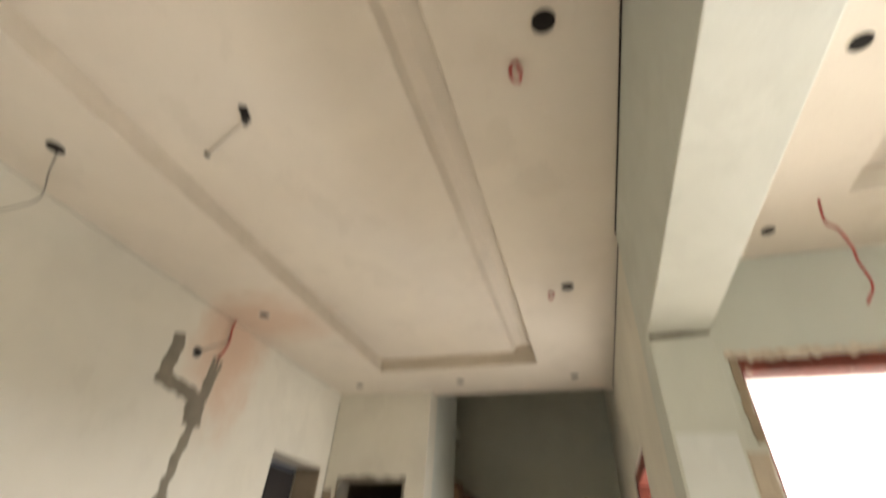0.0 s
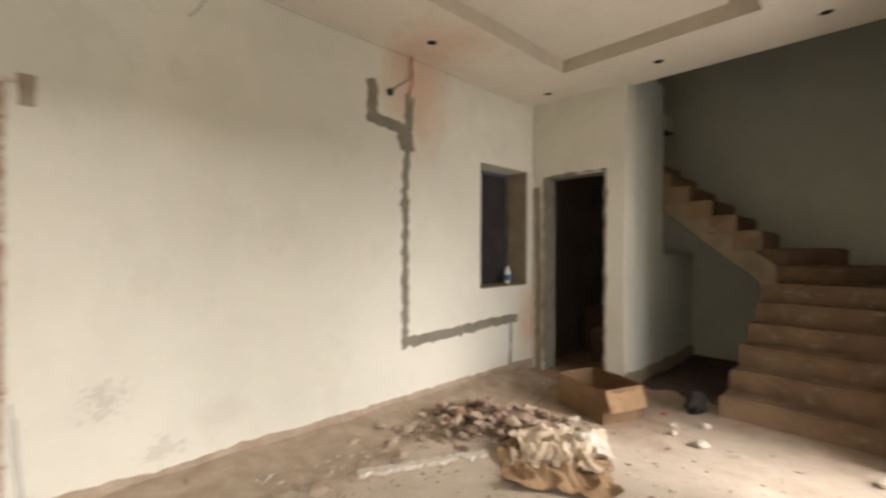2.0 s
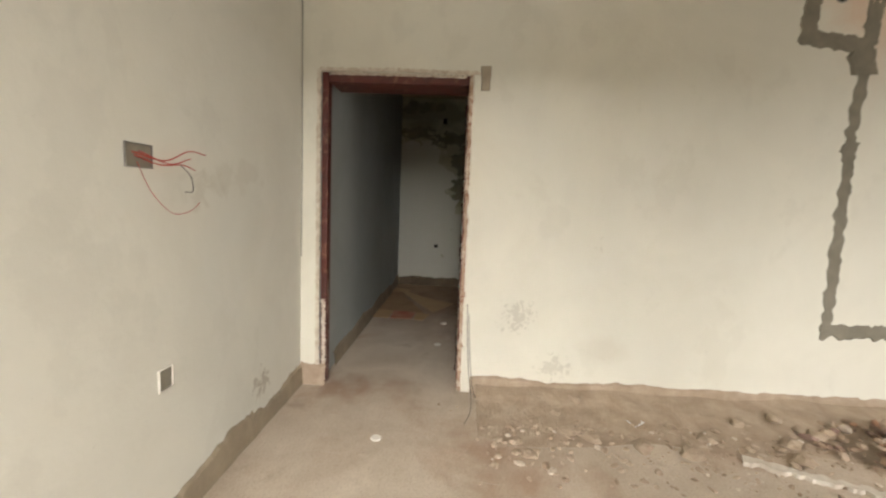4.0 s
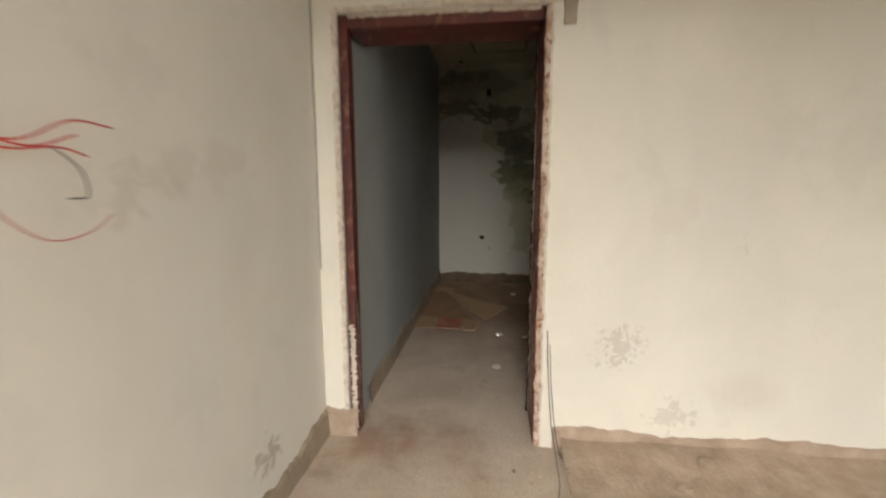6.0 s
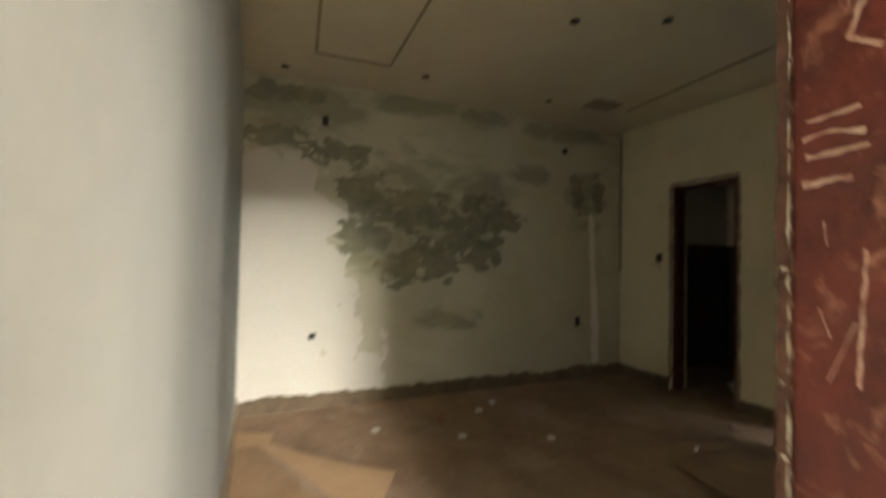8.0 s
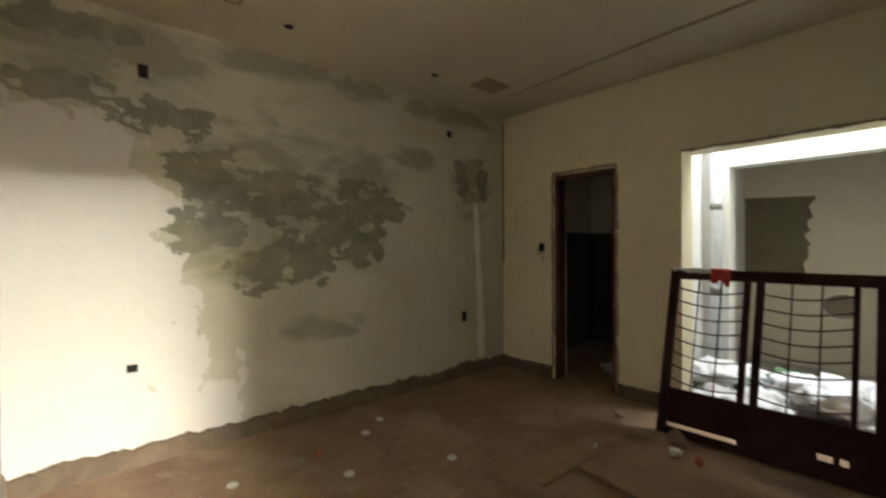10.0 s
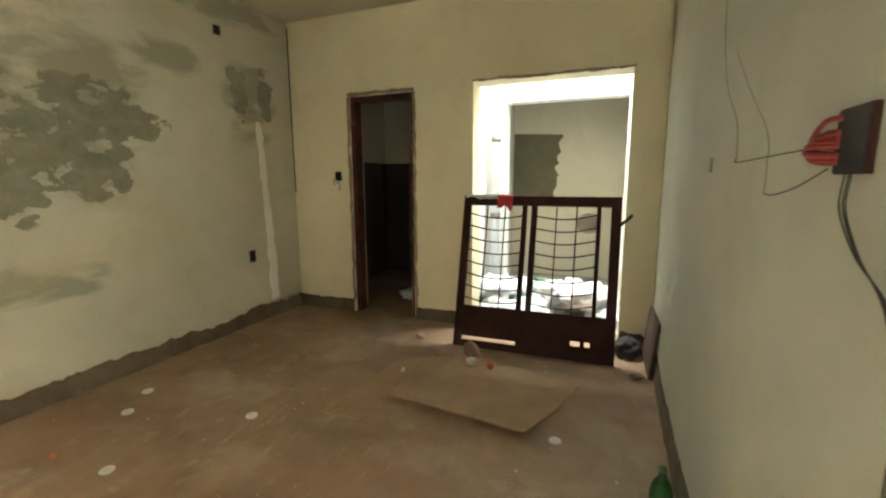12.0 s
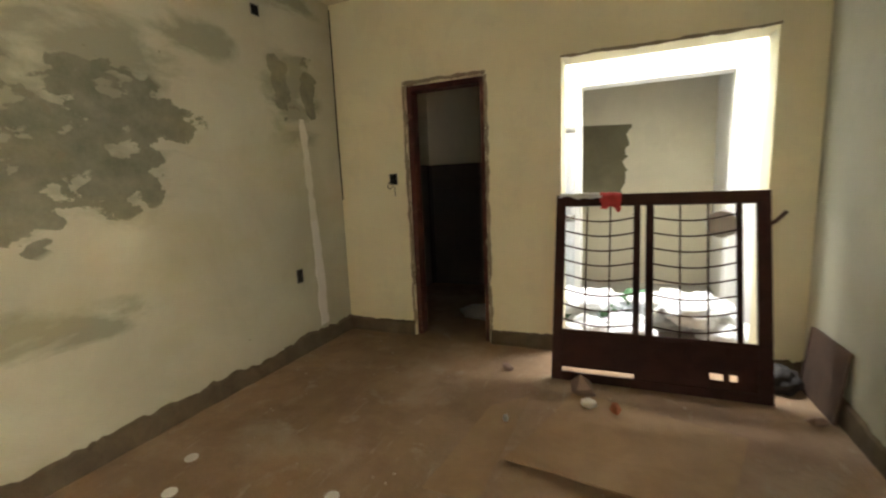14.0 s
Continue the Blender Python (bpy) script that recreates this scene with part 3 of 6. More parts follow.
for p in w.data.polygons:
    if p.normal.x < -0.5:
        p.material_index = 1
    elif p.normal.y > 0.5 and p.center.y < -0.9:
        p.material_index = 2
structure("wall_south_living", box(WX - 0.3, 3.5, LS - 0.23, LS, 0.0, 3.2), M_SOUTH, "cream-grey putty wall with open socket boxes", "wall")
structure("wall_kitchen", wall_bm("y", KN, KN + 0.23, WX, GX, 0.0, 3.2, [(-2.34, -1.645, 0.0, 2.14)]), M_PUTTY, "cream putty wall round the dark kitchen doorway", "wall")
wk = bpy.data.objects["wall_kitchen"]
wk.data.materials.append(M_CEMENT)
for p in wk.data.polygons:
    if -2.4 < p.center.x < -1.6 and (abs(p.normal.x) > 0.5 or (p.normal.z < -0.5 and p.center.z > 1)):
        p.material_index = 1
structure("wall_stair_side", box(GX - 0.23, GX, KN + 0.23, 5.25, 0.0, 3.2), M_GREEN, "pale green-white putty wall beside the stairs", "wall")
structure("wall_stair_side_low", box(GX - 0.23, GX, 5.25, SB, 0.0, 1.30), M_GREEN, "pale green-white putty wall under the stair flight", "wall")
structure("wall_stair_back", box(-4.0, EX + 0.23, SB, SB + 0.23, 0.0, 6.0), M_STAIRWALL, "shadowed olive-grey putty wall behind the stairs", "wall")
structure("wall_east", wall_bm("x", EX, EX + 0.20, PY + 0.23, SB, 0.0, 6.0, [(2.90, 3.90, 0.0, 2.15)]), M_PUTTY, "cream putty wall with a red door frame", "wall")
structure("pillar", box(EX - 0.015, 0.58, PY, PY + 0.23, 0.0, 2.306, 0.006), M_GREEN, "square pale green-grey putty pillar under the beam", "pillar")
structure("trim_pillar_coat", box(EX - 0.004, 0.556, PY - 0.0025, PY + 0.0005, 0.0, 1.93, 0.001), putty_wall("pillar_coat", (0.70, 0.735, 0.71), (0.64, 0.675, 0.655)), "paler blue-grey coat on the pillar's front", "wall coat")
structure("beam", box(EX - 0.015, 0.58, LS, PY + 0.23, 2.306, 3.2, 0.005), M_GREEN, "deep putty-coated concrete beam over the opening", "beam")
structure("wall_terrace", wall_bm("y", PY + 0.015, PY + 0.23, 0.58, 3.5, 0.0, 3.2, [(0.635, 1.90, 0.0, 2.20)]), M_GREEN, "pale putty wall with the terrace doorway", "wall")
# Out of view: wall and opening assumed, to let daylight in from the east.
structure("wall_assumed_entrance", wall_bm("x", 3.30, 3.50, LS, PY, 0.0, 3.2, [(-0.75, 0.55, 0.0, 2.65)]), M_PUTTY, "unseen putty wall with an opening added for daylight", "wall")

# ceilings
TX0, TX1, TY0, TY1 = -1.77, -0.265, -0.6, 3.648
structure("ceiling_living", wall_bm("x", 0, 1, 0, 1, 0, 1, []), M_CEIL, "cream false ceiling with a long stepped tray", "ceiling")
c = bpy.data.objects["ceiling_living"]
bm = bmesh.new()
for x0, x1, y0, y1 in ((WX, TX0, LS, 4.40), (TX1, EX, LS, 4.40), (TX0, TX1, LS, TY0), (TX0, TX1, TY1, 4.40)):
    bm_box(bm, x0, x1, y0, y1, ZL, ZL + 0.15)
cove = [bm.verts.new((TX1 + dx, y, ZL + dz)) for y in (TY0, TY1) for dx, dz in ((0, 0.14), (-0.05, 0.185), (-0.12, 0.185), (-0.175, 0.16), (-0.205, 0.115))]
for k in range(4):
    bm.faces.new((cove[k], cove[k + 1], cove[k + 6], cove[k + 5]))
bm_box(bm, TX0, TX1 - 0.205, TY0, TY1, ZL + 0.12, ZL + 0.2)
bm_box(bm, TX1 - 0.205, TX1, TY0 - 0.1, TY1 + 0.1, ZL + 0.195, ZL + 0.22)
for y0, y1 in ((TY0 - 0.1, TY0), (TY1, TY1 + 0.1)):
    bm_box(bm, TX0, TX1 + 0.05, y0, y1, ZL + 0.152, ZL + 0.23)
bm.to_mesh(c.data)
bm.free()
c.data.materials.append(M_TRAYSIDE)
for p in c.data.polygons:
    if abs(p.normal.z) < 0.2 and ZL < p.center.z < ZL + 0.2:
        p.material_index = 1
bm = bmesh.new()
EX0, EX1, EY0, EY1 = 1.03, 2.7, -0.5, 1.37
for x0, x1, y0, y1 in ((0.58, EX0, LS, PY + 0.02), (EX1, 3.3, LS, PY + 0.02), (EX0, EX1, LS, EY0), (EX0, EX1, EY1, PY + 0.02)):
    bm_box(bm, x0, x1, y0, y1, ZE, ZE + 0.2)
bm_box(bm, EX0, EX1, EY0, EY1, ZE + 0.1, ZE + 0.25)
structure("ceiling_east", bm, M_CEIL, "pinkish-white false ceiling with a square tray", "ceiling")
structure("ceiling_kitchen", box(WX, GX - 0.232, KN + 0.23, 7.0, 2.9, 3.1), M_KITCHENDIM, "dim kitchen ceiling", "ceiling")
ck = bpy.data.objects["ceiling_kitchen"]
ck.data.materials.append(M_STAIRWALL)
for p in ck.data.polygons:
    if p.normal.x > 0.5 or p.normal.z > 0.5:
        p.material_index = 1
structure("wall_kitchen_back", box(WX - 0.3, GX, 6.9, 7.1, 0.0, 3.1), M_KITCHENDIM, "dim plaster wall at the back of the kitchen", "wall")
structure("wall_kitchen_west", box(WX - 0.3, WX, KN + 0.23, 6.9, 0.0, 3.1), M_KITCHENDIM, "dim plaster wall of the kitchen", "wall")
structure("wall_kitchen_east", box(GX - 0.232, GX - 0.002, SB + 0.23, 6.9, 0.0, 3.1), M_KITCHENDIM, "plaster wall of the kitchen", "wall")
structure("roof_stairwell", box(-4.0, EX + 0.23, 4.40, SB + 0.23, 6.0, 6.2), M_STAIRWALL, "concrete slab over the stairwell", "ceiling")
structure("wall_stairwell_front", box(-4.0, EX, 4.25, 4.40, 3.2, 6.0), M_STAIRWALL, "upper stairwell wall over the ceiling edge", "wall")
structure("wall_stairwell_west", box(-4.2, -4.0, 4.25, SB, 2.9, 6.0), M_STAIRWALL, "upper stairwell end wall", "wall")

# bedroom
structure("wall_bedroom_far", box(FX - 0.2, FX, BS, BN, 0.0, 3.1), M_MOULD, "bedroom wall with peeling putty and dark mould patches", "wall")
structure("wall_bedroom_south", box(FX - 0.2, WB, BS - 0.2, BS, 0.0, 3.1), M_DIMSOUTH, "blue-grey putty bedroom wall, its shade put into the colour", "wall")
structure("wall_bedroom_north", wall_bm("y", BN, BN + 0.23, FX - 0.2, WB, 0.0, 3.1,
          [(-5.552, -4.883, 0.0, 2.10), (-4.315, -3.07, 0.0, 2.137)]), M_BEDWALL, "yellow-cream putty wall with a doorway and a tall opening", "wall")
structure("ceiling_bedroom", box(FX, WB, BS, BN, ZB, ZB + 0.2), M_DIMCEIL, "dim cream false ceiling with an unfinished tray", "ceiling")

# light shaft beyond the bedroom
structure("wall_shaft_opposite", wall_bm("y", 4.17, 4.37, -4.55, -2.82, 0.0, 3.6, [(-4.284, -3.07, 0.0, 2.137)]), M_WHITE, "bright white wall across the light shaft", "wall")
structure("wall_shaft_west", box(-4.70, -4.50, BN + 0.23, 6.2, 0.0, 3.6), M_WHITE, "bright white side wall of the light shaft", "wall")
structure("wall_shaft_east", box(-2.98, -2.82, BN + 0.23, 6.2, 0.0, 3.6), M_WHITE, "white side wall of the light shaft", "wall")
structure("wall_store_back", box(-4.55, -2.82, 5.55, 5.75, 0.0, 3.6), M_TAN, "tan plaster wall with a dark olive patch", "wall")
structure("ceiling_store", box(-4.55, -2.82, 4.37, 6.2, 2.9, 3.1), M_TAN, "dim ceiling beyond the light shaft", "ceiling")

# bathroom
structure("wall_bathroom_back", box(FX - 0.2, -4.70, 5.0, 5.2, 0.0, 3.1), M_TAN, "dim plaster wall of the bathroom", "wall")
structure("wall_bathroom_west", box(FX - 0.2, FX, BN + 0.23, 5.0, 0.0, 3.1), M_TAN, "dim plaster side wall of the bathroom", "wall")
structure("ceiling_bathroom", box(FX - 0.2, -4.70, BN + 0.23, 5.2, 2.6, 2.8), M_TAN, "dim bathroom ceiling", "ceiling")
# ---------------------------------------------------------------- plaster patches, skirtings and cracks on the walls
WEST = frame3("x", WX, 1)
KITCH = frame3("y", KN, -1)
SOUTH = frame3("y", LS, 1)
FAR = frame3("x", FX, 1)
NORTH = frame3("y", BN, -1)
BEAST = frame3("x", WB, -1)
BSOUTH = frame3("y", BS, 1)
GREY = frame3("x", GX, 1)
PIL = frame3("y", PY, -1)
FLOOR = lambda u, v, w: Vector((u, v, w))


def trim(name, bm, material, label, category="wall patch"):
    return tagged(link_mesh(name, bm, material), label, category, kind="structure")


trim("trim_chase", ragged_ribbon(WEST, [(2.385, 2.40), (2.39, 2.2), (2.365, 1.82), (2.37, 1.2), (2.375, 0.55)], 0.08, 0.003, seed=1, rag=0.4, freq=2), M_CEMENT, "grey cement filling of an upright wiring chase")
trim("trim_chase", ragged_ribbon(WEST, [(2.34, 0.555), (2.9, 0.565), (3.5, 0.60), (3.95, 0.60)], 0.10, 0.006, seed=2, rag=0.4, freq=2), M_CEMENT, "grey cement filling of a level wiring chase")
trim("trim_chase", ragged_ribbon(WEST, [(3.84, 0.58), (3.83, 0.10)], 0.05, 0.003, seed=3, rag=0.5), M_CEMENT, "grey cement filling running down to the floor")
trim("trim_chase", ragged_ribbon(WEST, [(2.010, 2.69), (2.035, 2.62), (2.022, 2.36)], 0.11, 0.006, seed=4, rag=0.22, freq=3), M_CEMENT, "grey cement patch round a lamp point")
trim("trim_chase", ragged_ribbon(WEST, [(1.985, 2.40), (2.16, 2.375), (2.42, 2.35)], 0.10, 0.009, seed=14, rag=0.25, freq=3), M_CEMENT, "grey cement filling between two lamp points")
trim("trim_chase", ragged_ribbon(WEST, [(2.408, 2.60), (2.395, 2.36)], 0.10, 0.006, seed=15, rag=0.25, freq=3), M_CEMENT, "narrow grey cement patch under a lamp point")
for k, (u, top) in enumerate(((2.37, 2.66), (2.405, 2.70), (2.445, 2.65))):
    trim("trim_chase", ragged_ribbon(WEST, [(u, 2.58), (u + 0.004, top)], 0.026, 0.005, seed=16 + k, rag=0.35, step=0.008, freq=3), M_CEMENT, "thin finger of grey cement smeared up the wall")
trim("trim_chase", ragged_ribbon(WEST, [(2.375, 2.33), (2.385, 2.18)], 0.14, 0.012, seed=5, rag=0.35), M_CEMENT, "wide grey cement patch below the fork")
trim("trim_chase", ragged_ribbon(WEST, [(2.375, 1.78), (2.36, 1.70)], 0.10, 0.006, seed=6, rag=0.5), M_CEMENT, "lump of cement on the chase")
trim("trim_patch", ragged_ribbon(WEST, [(0.068, 2.17), (0.070, 2.02)], 0.06, 0.010, seed=7, rag=0.25), M_RAWEDGE, "grey cement patch at the door frame's corner")
trim("trim_patch", ragged_ribbon(WEST, [(-1.0, 2.128), (-0.5, 2.134), (0.04, 2.128)], 0.024, 0.004, seed=8, rag=0.5, step=0.005, freq=6), M_EDGE, "rough plaster edge over the door frame")
for k, (u, w) in enumerate(((-1.008, 0.030),)):
    trim("trim_patch", ragged_ribbon(WEST, [(u, 2.13), (u, 1.2), (u, 0.05)], w, 0.006, seed=9 + k, rag=0.35, step=0.004, freq=5), M_EDGE, "rough dirty plaster edge beside the door frame")

for nm, fr, u0, u1, h, t, sd in (
        ("baseboard_west", WEST, 0.06, KN, 0.115, 0.012, 1), ("baseboard_west", WEST, LS, -0.95, 0.17, 0.014, 2),
        ("baseboard_south", SOUTH, WX, 2.6, 0.13, 0.014, 3), ("baseboard_kitchen", KITCH, -1.645, GX, 0.10, 0.01, 4),
        ("baseboard_stair_side", GREY, KN, SB, 0.12, 0.012, 5)):
    trim(nm, skirting_bm(fr, u0, u1, h, t, sd, rag=0.22 if u1 == KN else 0.4), M_DIRTFOOT if nm == "baseboard_west" else M_SKIRT, "bare brown plaster strip at the foot of the wall", "skirting")
for nm, fr, u0, u1, h, t, sd in (
        ("baseboard_far", FAR, BS, BN, 0.125, 0.016, 6), ("baseboard_north", NORTH, FX, -5.56, 0.12, 0.014, 7),
        ("baseboard_north", NORTH, -4.87, -4.32, 0.12, 0.014, 8), ("baseboard_north", NORTH, -3.065, WB, 0.12, 0.014, 12), ("baseboard_bedroom_east", BEAST, 0.06, BN, 0.12, 0.014, 9),
        ("baseboard_bedroom_south", BSOUTH, FX, WB, 0.13, 0.014, 10)):
    trim(nm, skirting_bm(fr, u0, u1, h, t, sd, rag=0.3), M_DARKSKIRT if nm != "baseboard_bedroom_south" else M_SKIRT, "bare dark plaster strip at the foot of the bedroom wall", "skirting")

# A streak of light, painted as two pale strips, whiter near the floor.
trim("trim_light_streak", ragged_ribbon(FAR, [(2.635, 1.85), (2.665, 1.3), (2.68, 0.9)], 0.085, 0.002, seed=20, rag=0.5), mottled("light_streak_upper", (0.76, 0.75, 0.67), (0.69, 0.68, 0.59), 5, 80, 0.85, 0.2), "pale streak of light painted down the wall")
trim("trim_light_streak", ragged_ribbon(FAR, [(2.68, 1.05), (2.70, 0.6), (2.71, 0.16)], 0.11, 0.0035, seed=21, rag=0.3), M_WHITE, "pale streak of light painted near the floor")
trim("trim_dark_olive_patch", ragged_ribbon(frame3("y", 5.55, -1), [(-4.19, 1.93), (-4.21, 1.5), (-4.24, 1.02)], 0.68, 0.003, seed=61, rag=0.14), mottled("dark_olive_patch", (0.185, 0.165, 0.105), (0.15, 0.135, 0.085), 4, 60, 0.95, 0.3), "dark olive patch on the tan wall")
# cracks where walls and ceilings meet
def crack(name, points, r=0.003):
    trim(name, tube_bm(smooth_path(points, 10), r, 5), M_HOLE, "thin dark shrinkage crack", "crack")


crack("trim_crack", [(WX + 0.004, 0.7, ZL - 0.01), (WX + 0.004, 1.6, ZL - 0.018), (WX + 0.004, 2.4, ZL - 0.012), (WX + 0.004, 3.3, ZL - 0.02), (WX + 0.004, 4.0, ZL - 0.012)], 0.0011)
crack("trim_crack", [(EX - 0.018, LS, ZL - 0.004), (EX - 0.02, 0.5, ZL - 0.008), (EX - 0.018, 1.2, ZL - 0.004), (EX - 0.02, 1.9, ZL - 0.008)], 0.004)
crack("trim_crack", [(EX - 0.003, 1.93, ZL - 0.006), (EX - 0.003, 3.2, ZL - 0.006), (EX - 0.003, 4.38, ZL - 0.006)], 0.003)
crack("trim_crack", [(WX + 0.006, LS + 0.006, 2.98), (WX + 0.01, LS + 0.01, 2.2), (WX + 0.005, LS + 0.008, 1.6), (WX + 0.008, LS + 0.006, 0.9)], 0.002)
crack("trim_crack", [(FX + 0.004, BN - 0.004, 2.8), (FX + 0.01, BN - 0.012, 2.3), (FX + 0.004, BN - 0.006, 1.7), (FX + 0.008, BN - 0.004, 1.2)], 0.006)
crack("trim_crack", [(WX + 0.005, KN - 0.005, 2.9), (WX + 0.004, KN - 0.005, 2.0), (WX + 0.004, KN - 0.004, 1.0), (WX + 0.005, KN - 0.005, 0.1)], 0.0018)

# ---------------------------------------------------------------- door frames
def door_frame(name, axis, plane, depth, u0, u1, top, width, label, jamb=0.0, first=None, paint=None, south=0.0):
    """Two jambs and a head, standing in a wall's opening; plane is the room-side face, depth goes into the wall."""
    thing = holder(name)
    thing.location = (plane, (u0 + u1) / 2, 0) if axis == "x" else ((u0 + u1) / 2, plane, 0)
    def piece(nm, a0, a1, z0, z1, deep):
        p0, p1 = min(0, deep), max(0, deep)
        off = (u0 + u1) / 2
        bm = box(p0, p1, a0 - off, a1 - off, z0, z1, 0.006) if axis == "x" else box(a0 - off, a1 - off, p0, p1, z0, z1, 0.006)
        part(nm, bm, paint or M_RED, thing)
    jw = jamb or width
    full = depth
    depth = full if first is None else first
    piece("jamb", u0, u0 + (south or jw), 0.0, top, depth)
    piece("jamb", u1 - jw, u1, 0.0, top, full)
    piece("head", u0 + (south or jw), u1 - jw, top - width, top, full)
    return tagged(thing, label, "door frame")


df = door_frame("door_frame", "x", WX - 0.032, -0.284, DOOR[0], DOOR[1], DOOR[2], 0.062, "scratched oxide-red door frame with plaster smears, no leaf", 0.055, -0.075, south=0.045)
FRONT = frame3("x", WX - 0.032, 1)
trim("trim_patch", ragged_ribbon(FRONT, [(-0.95, 2.11), (-0.5, 2.112), (-0.05, 2.108)], 0.016, 0.004, seed=87, rag=0.55, step=0.004, freq=5), M_EDGE, "ragged pale plaster over the door frame's head")
trim("trim_patch", ragged_ribbon(FRONT, [(-0.978, 0.60), (-0.976, 0.3), (-0.974, 0.02)], 0.03, 0.003, seed=86, rag=0.8, step=0.003, freq=9), M_EDGE, "scraped pale plaster at the foot of the door frame")


def worn_edge(to, u0, u1, z0, z1, depth, seed):
    """Plaster packed over a jamb's front up to the wall's face, its inner edge chipped."""
    bm = bmesh.new()
    rows = []
    n = 220
    for k in range(n + 1):
        z = z0 + (z1 - z0) * k / n
        a = u0 + 0.010 * noise.noise((z * 14, seed, 0)) + 0.006 * noise.noise((z * 60, seed, 4))
        d = 0.004 * noise.noise((z * 25, seed, 8))
        rows.append([bm.verts.new(to(a, z, 0.0005)), bm.verts.new(to(a, z, depth * 0.67 + d)), bm.verts.new(to(a + 0.010, z, depth + d)), bm.verts.new(to(u1, z, depth))])
    for p, q in zip(rows, rows[1:]):
        for k in range(3):
            bm.faces.new((p[k], p[k + 1], q[k + 1], q[k]))
    bmesh.ops.recalc_face_normals(bm, faces=bm.faces[:])
    return bm


M_PINKEDGE = mottled("red_smeared_plaster", (0.58, 0.50, 0.40), (0.38, 0.25, 0.17), 12, 110, 0.95, 0.6, 0.4, 0.6, (0.22, 0.085, 0.05), (0.50, 0.66))
trim("trim_patch", worn_edge(FRONT, -0.030, 0.006, 0.0, 2.119, 0.022, 6), M_PINKEDGE, "chipped plaster edge smeared with red paint over the jamb")
trim("trim_patch", worn_edge(FRONT, -0.006, 0.0205, 0.0, 2.119, 0.0315, 5), M_WEST, "cream putty packed over the jamb's front")
BACK = frame3("x", WX - 0.316, -1)
trim("trim_patch", worn_edge(BACK, -0.040, 0.03, 0.0, 2.12, 0.016, 9), M_DIMEAST, "yellow-cream putty lapping over the door frame's back")
trim("trim_patch", ragged_ribbon(BACK, [(-0.041, 2.1), (-0.040, 1.0), (-0.041, 0.02)], 0.014, 0.017, seed=92, rag=0.8, step=0.005, freq=5), mottled("red_brown_crumbs", (0.12, 0.055, 0.035), (0.07, 0.035, 0.022), 30, 120, 0.95, 0.5), "crumbling dark brown plaster edge along the door frame")
rng = random.Random(5)
lb = bmesh.new()
for side, y, sg in ((0, DOOR[0] + 0.045, 1), (1, DOOR[1] - 0.055, -1)):
    for k in range(110 if side else 60):
        z0, x0 = rng.uniform(0.05, 0.95 if side else 0.7) if k % 3 or not side else rng.uniform(0.1, 1.9), rng.uniform(WX - (0.28 if side else 0.08), WX - 0.045)
        lng = rng.uniform(0.008, 0.11 if rng.random() < 0.3 else 0.03)
        dx = rng.uniform(-0.4, 0.4) * lng
        w = rng.uniform(0.0005, 0.0016)
        bm_box(lb, -w, w, -0.0009, 0.0009, -lng / 2, lng / 2, Matrix.Translation((x0 - df.location.x, y + sg * 0.0011 - df.location.y, z0)) @ Euler((0, math.atan2(dx, lng), 0)).to_matrix().to_4x4())
part("scratches", lb, M_SMEAR, df, "pale scratches and plaster smears")
smear_at = lambda u, v, w: Vector((u - df.location.x, DOOR[1] - 0.055 - w - df.location.y, v))
SMEARS = (([(-2.795, 1.545), (-2.725, 1.550)], 0.010), ([(-2.800, 1.515), (-2.760, 1.522), (-2.72, 1.512)], 0.010), ([(-2.795, 1.485), (-2.715, 1.490)], 0.009), ([(-2.80, 1.440), (-2.735, 1.446)], 0.014),
          ([(-2.719, 1.335), (-2.724, 1.23), (-2.729, 1.13)], 0.006), ([(-2.665, 1.345), (-2.668, 1.2), (-2.670, 1.06)], 0.008), ([(-2.660, 1.34), (-2.625, 1.322), (-2.60, 1.345)], 0.020),
          ([(-2.615, 1.30), (-2.610, 1.22), (-2.618, 1.14), (-2.645, 1.04)], 0.008), ([(-2.595, 1.26), (-2.60, 1.14), (-2.63, 1.03)], 0.007), ([(-2.68, 1.66), (-2.665, 1.52)], 0.035),
          ([(-2.73, 0.84), (-2.66, 0.77)], 0.005), ([(-2.79, 0.86), (-2.75, 0.84), (-2.755, 0.77), (-2.80, 0.765)], 0.006), ([(-2.72, 0.80), (-2.725, 0.73), (-2.66, 0.69)], 0.006),
          ([(-2.80, 0.72), (-2.74, 0.70), (-2.76, 0.62)], 0.006), ([(-2.66, 0.72), (-2.63, 0.63)], 0.006), ([(-2.60, 1.47), (-2.57, 1.475)], 0.006), ([(-2.655, 1.425), (-2.645, 1.415)], 0.008),
          ([(-2.735, 0.96), (-2.70, 0.955), (-2.715, 0.92)], 0.008), ([(-2.60, 0.5), (-2.65, 0.34)], 0.008), ([(-2.72, 1.72), (-2.74, 1.66), (-2.70, 1.63)], 0.012))
for k, (pts, wd) in enumerate(SMEARS):
    part("smear", ragged_ribbon(smear_at, pts, wd * 0.8, 0.001, 0.004, 0.8, 70 + k, 7), M_SMEAR, df, "dried pale plaster smear")
door_frame("door_frame", "x", EX + 0.012, 0.10, 2.90, 3.90, 2.15, 0.09, "red door frame speckled with plaster, brightened as if sunlit, no leaf", paint=M_SUNLITRED)
door_frame("door_frame", "y", PY + 0.03, 0.10, 0.635, 1.90, 2.20, 0.055, "red door frame spattered with plaster, brightened as if sunlit, no leaf", 0.012, paint=M_SUNLITRED)
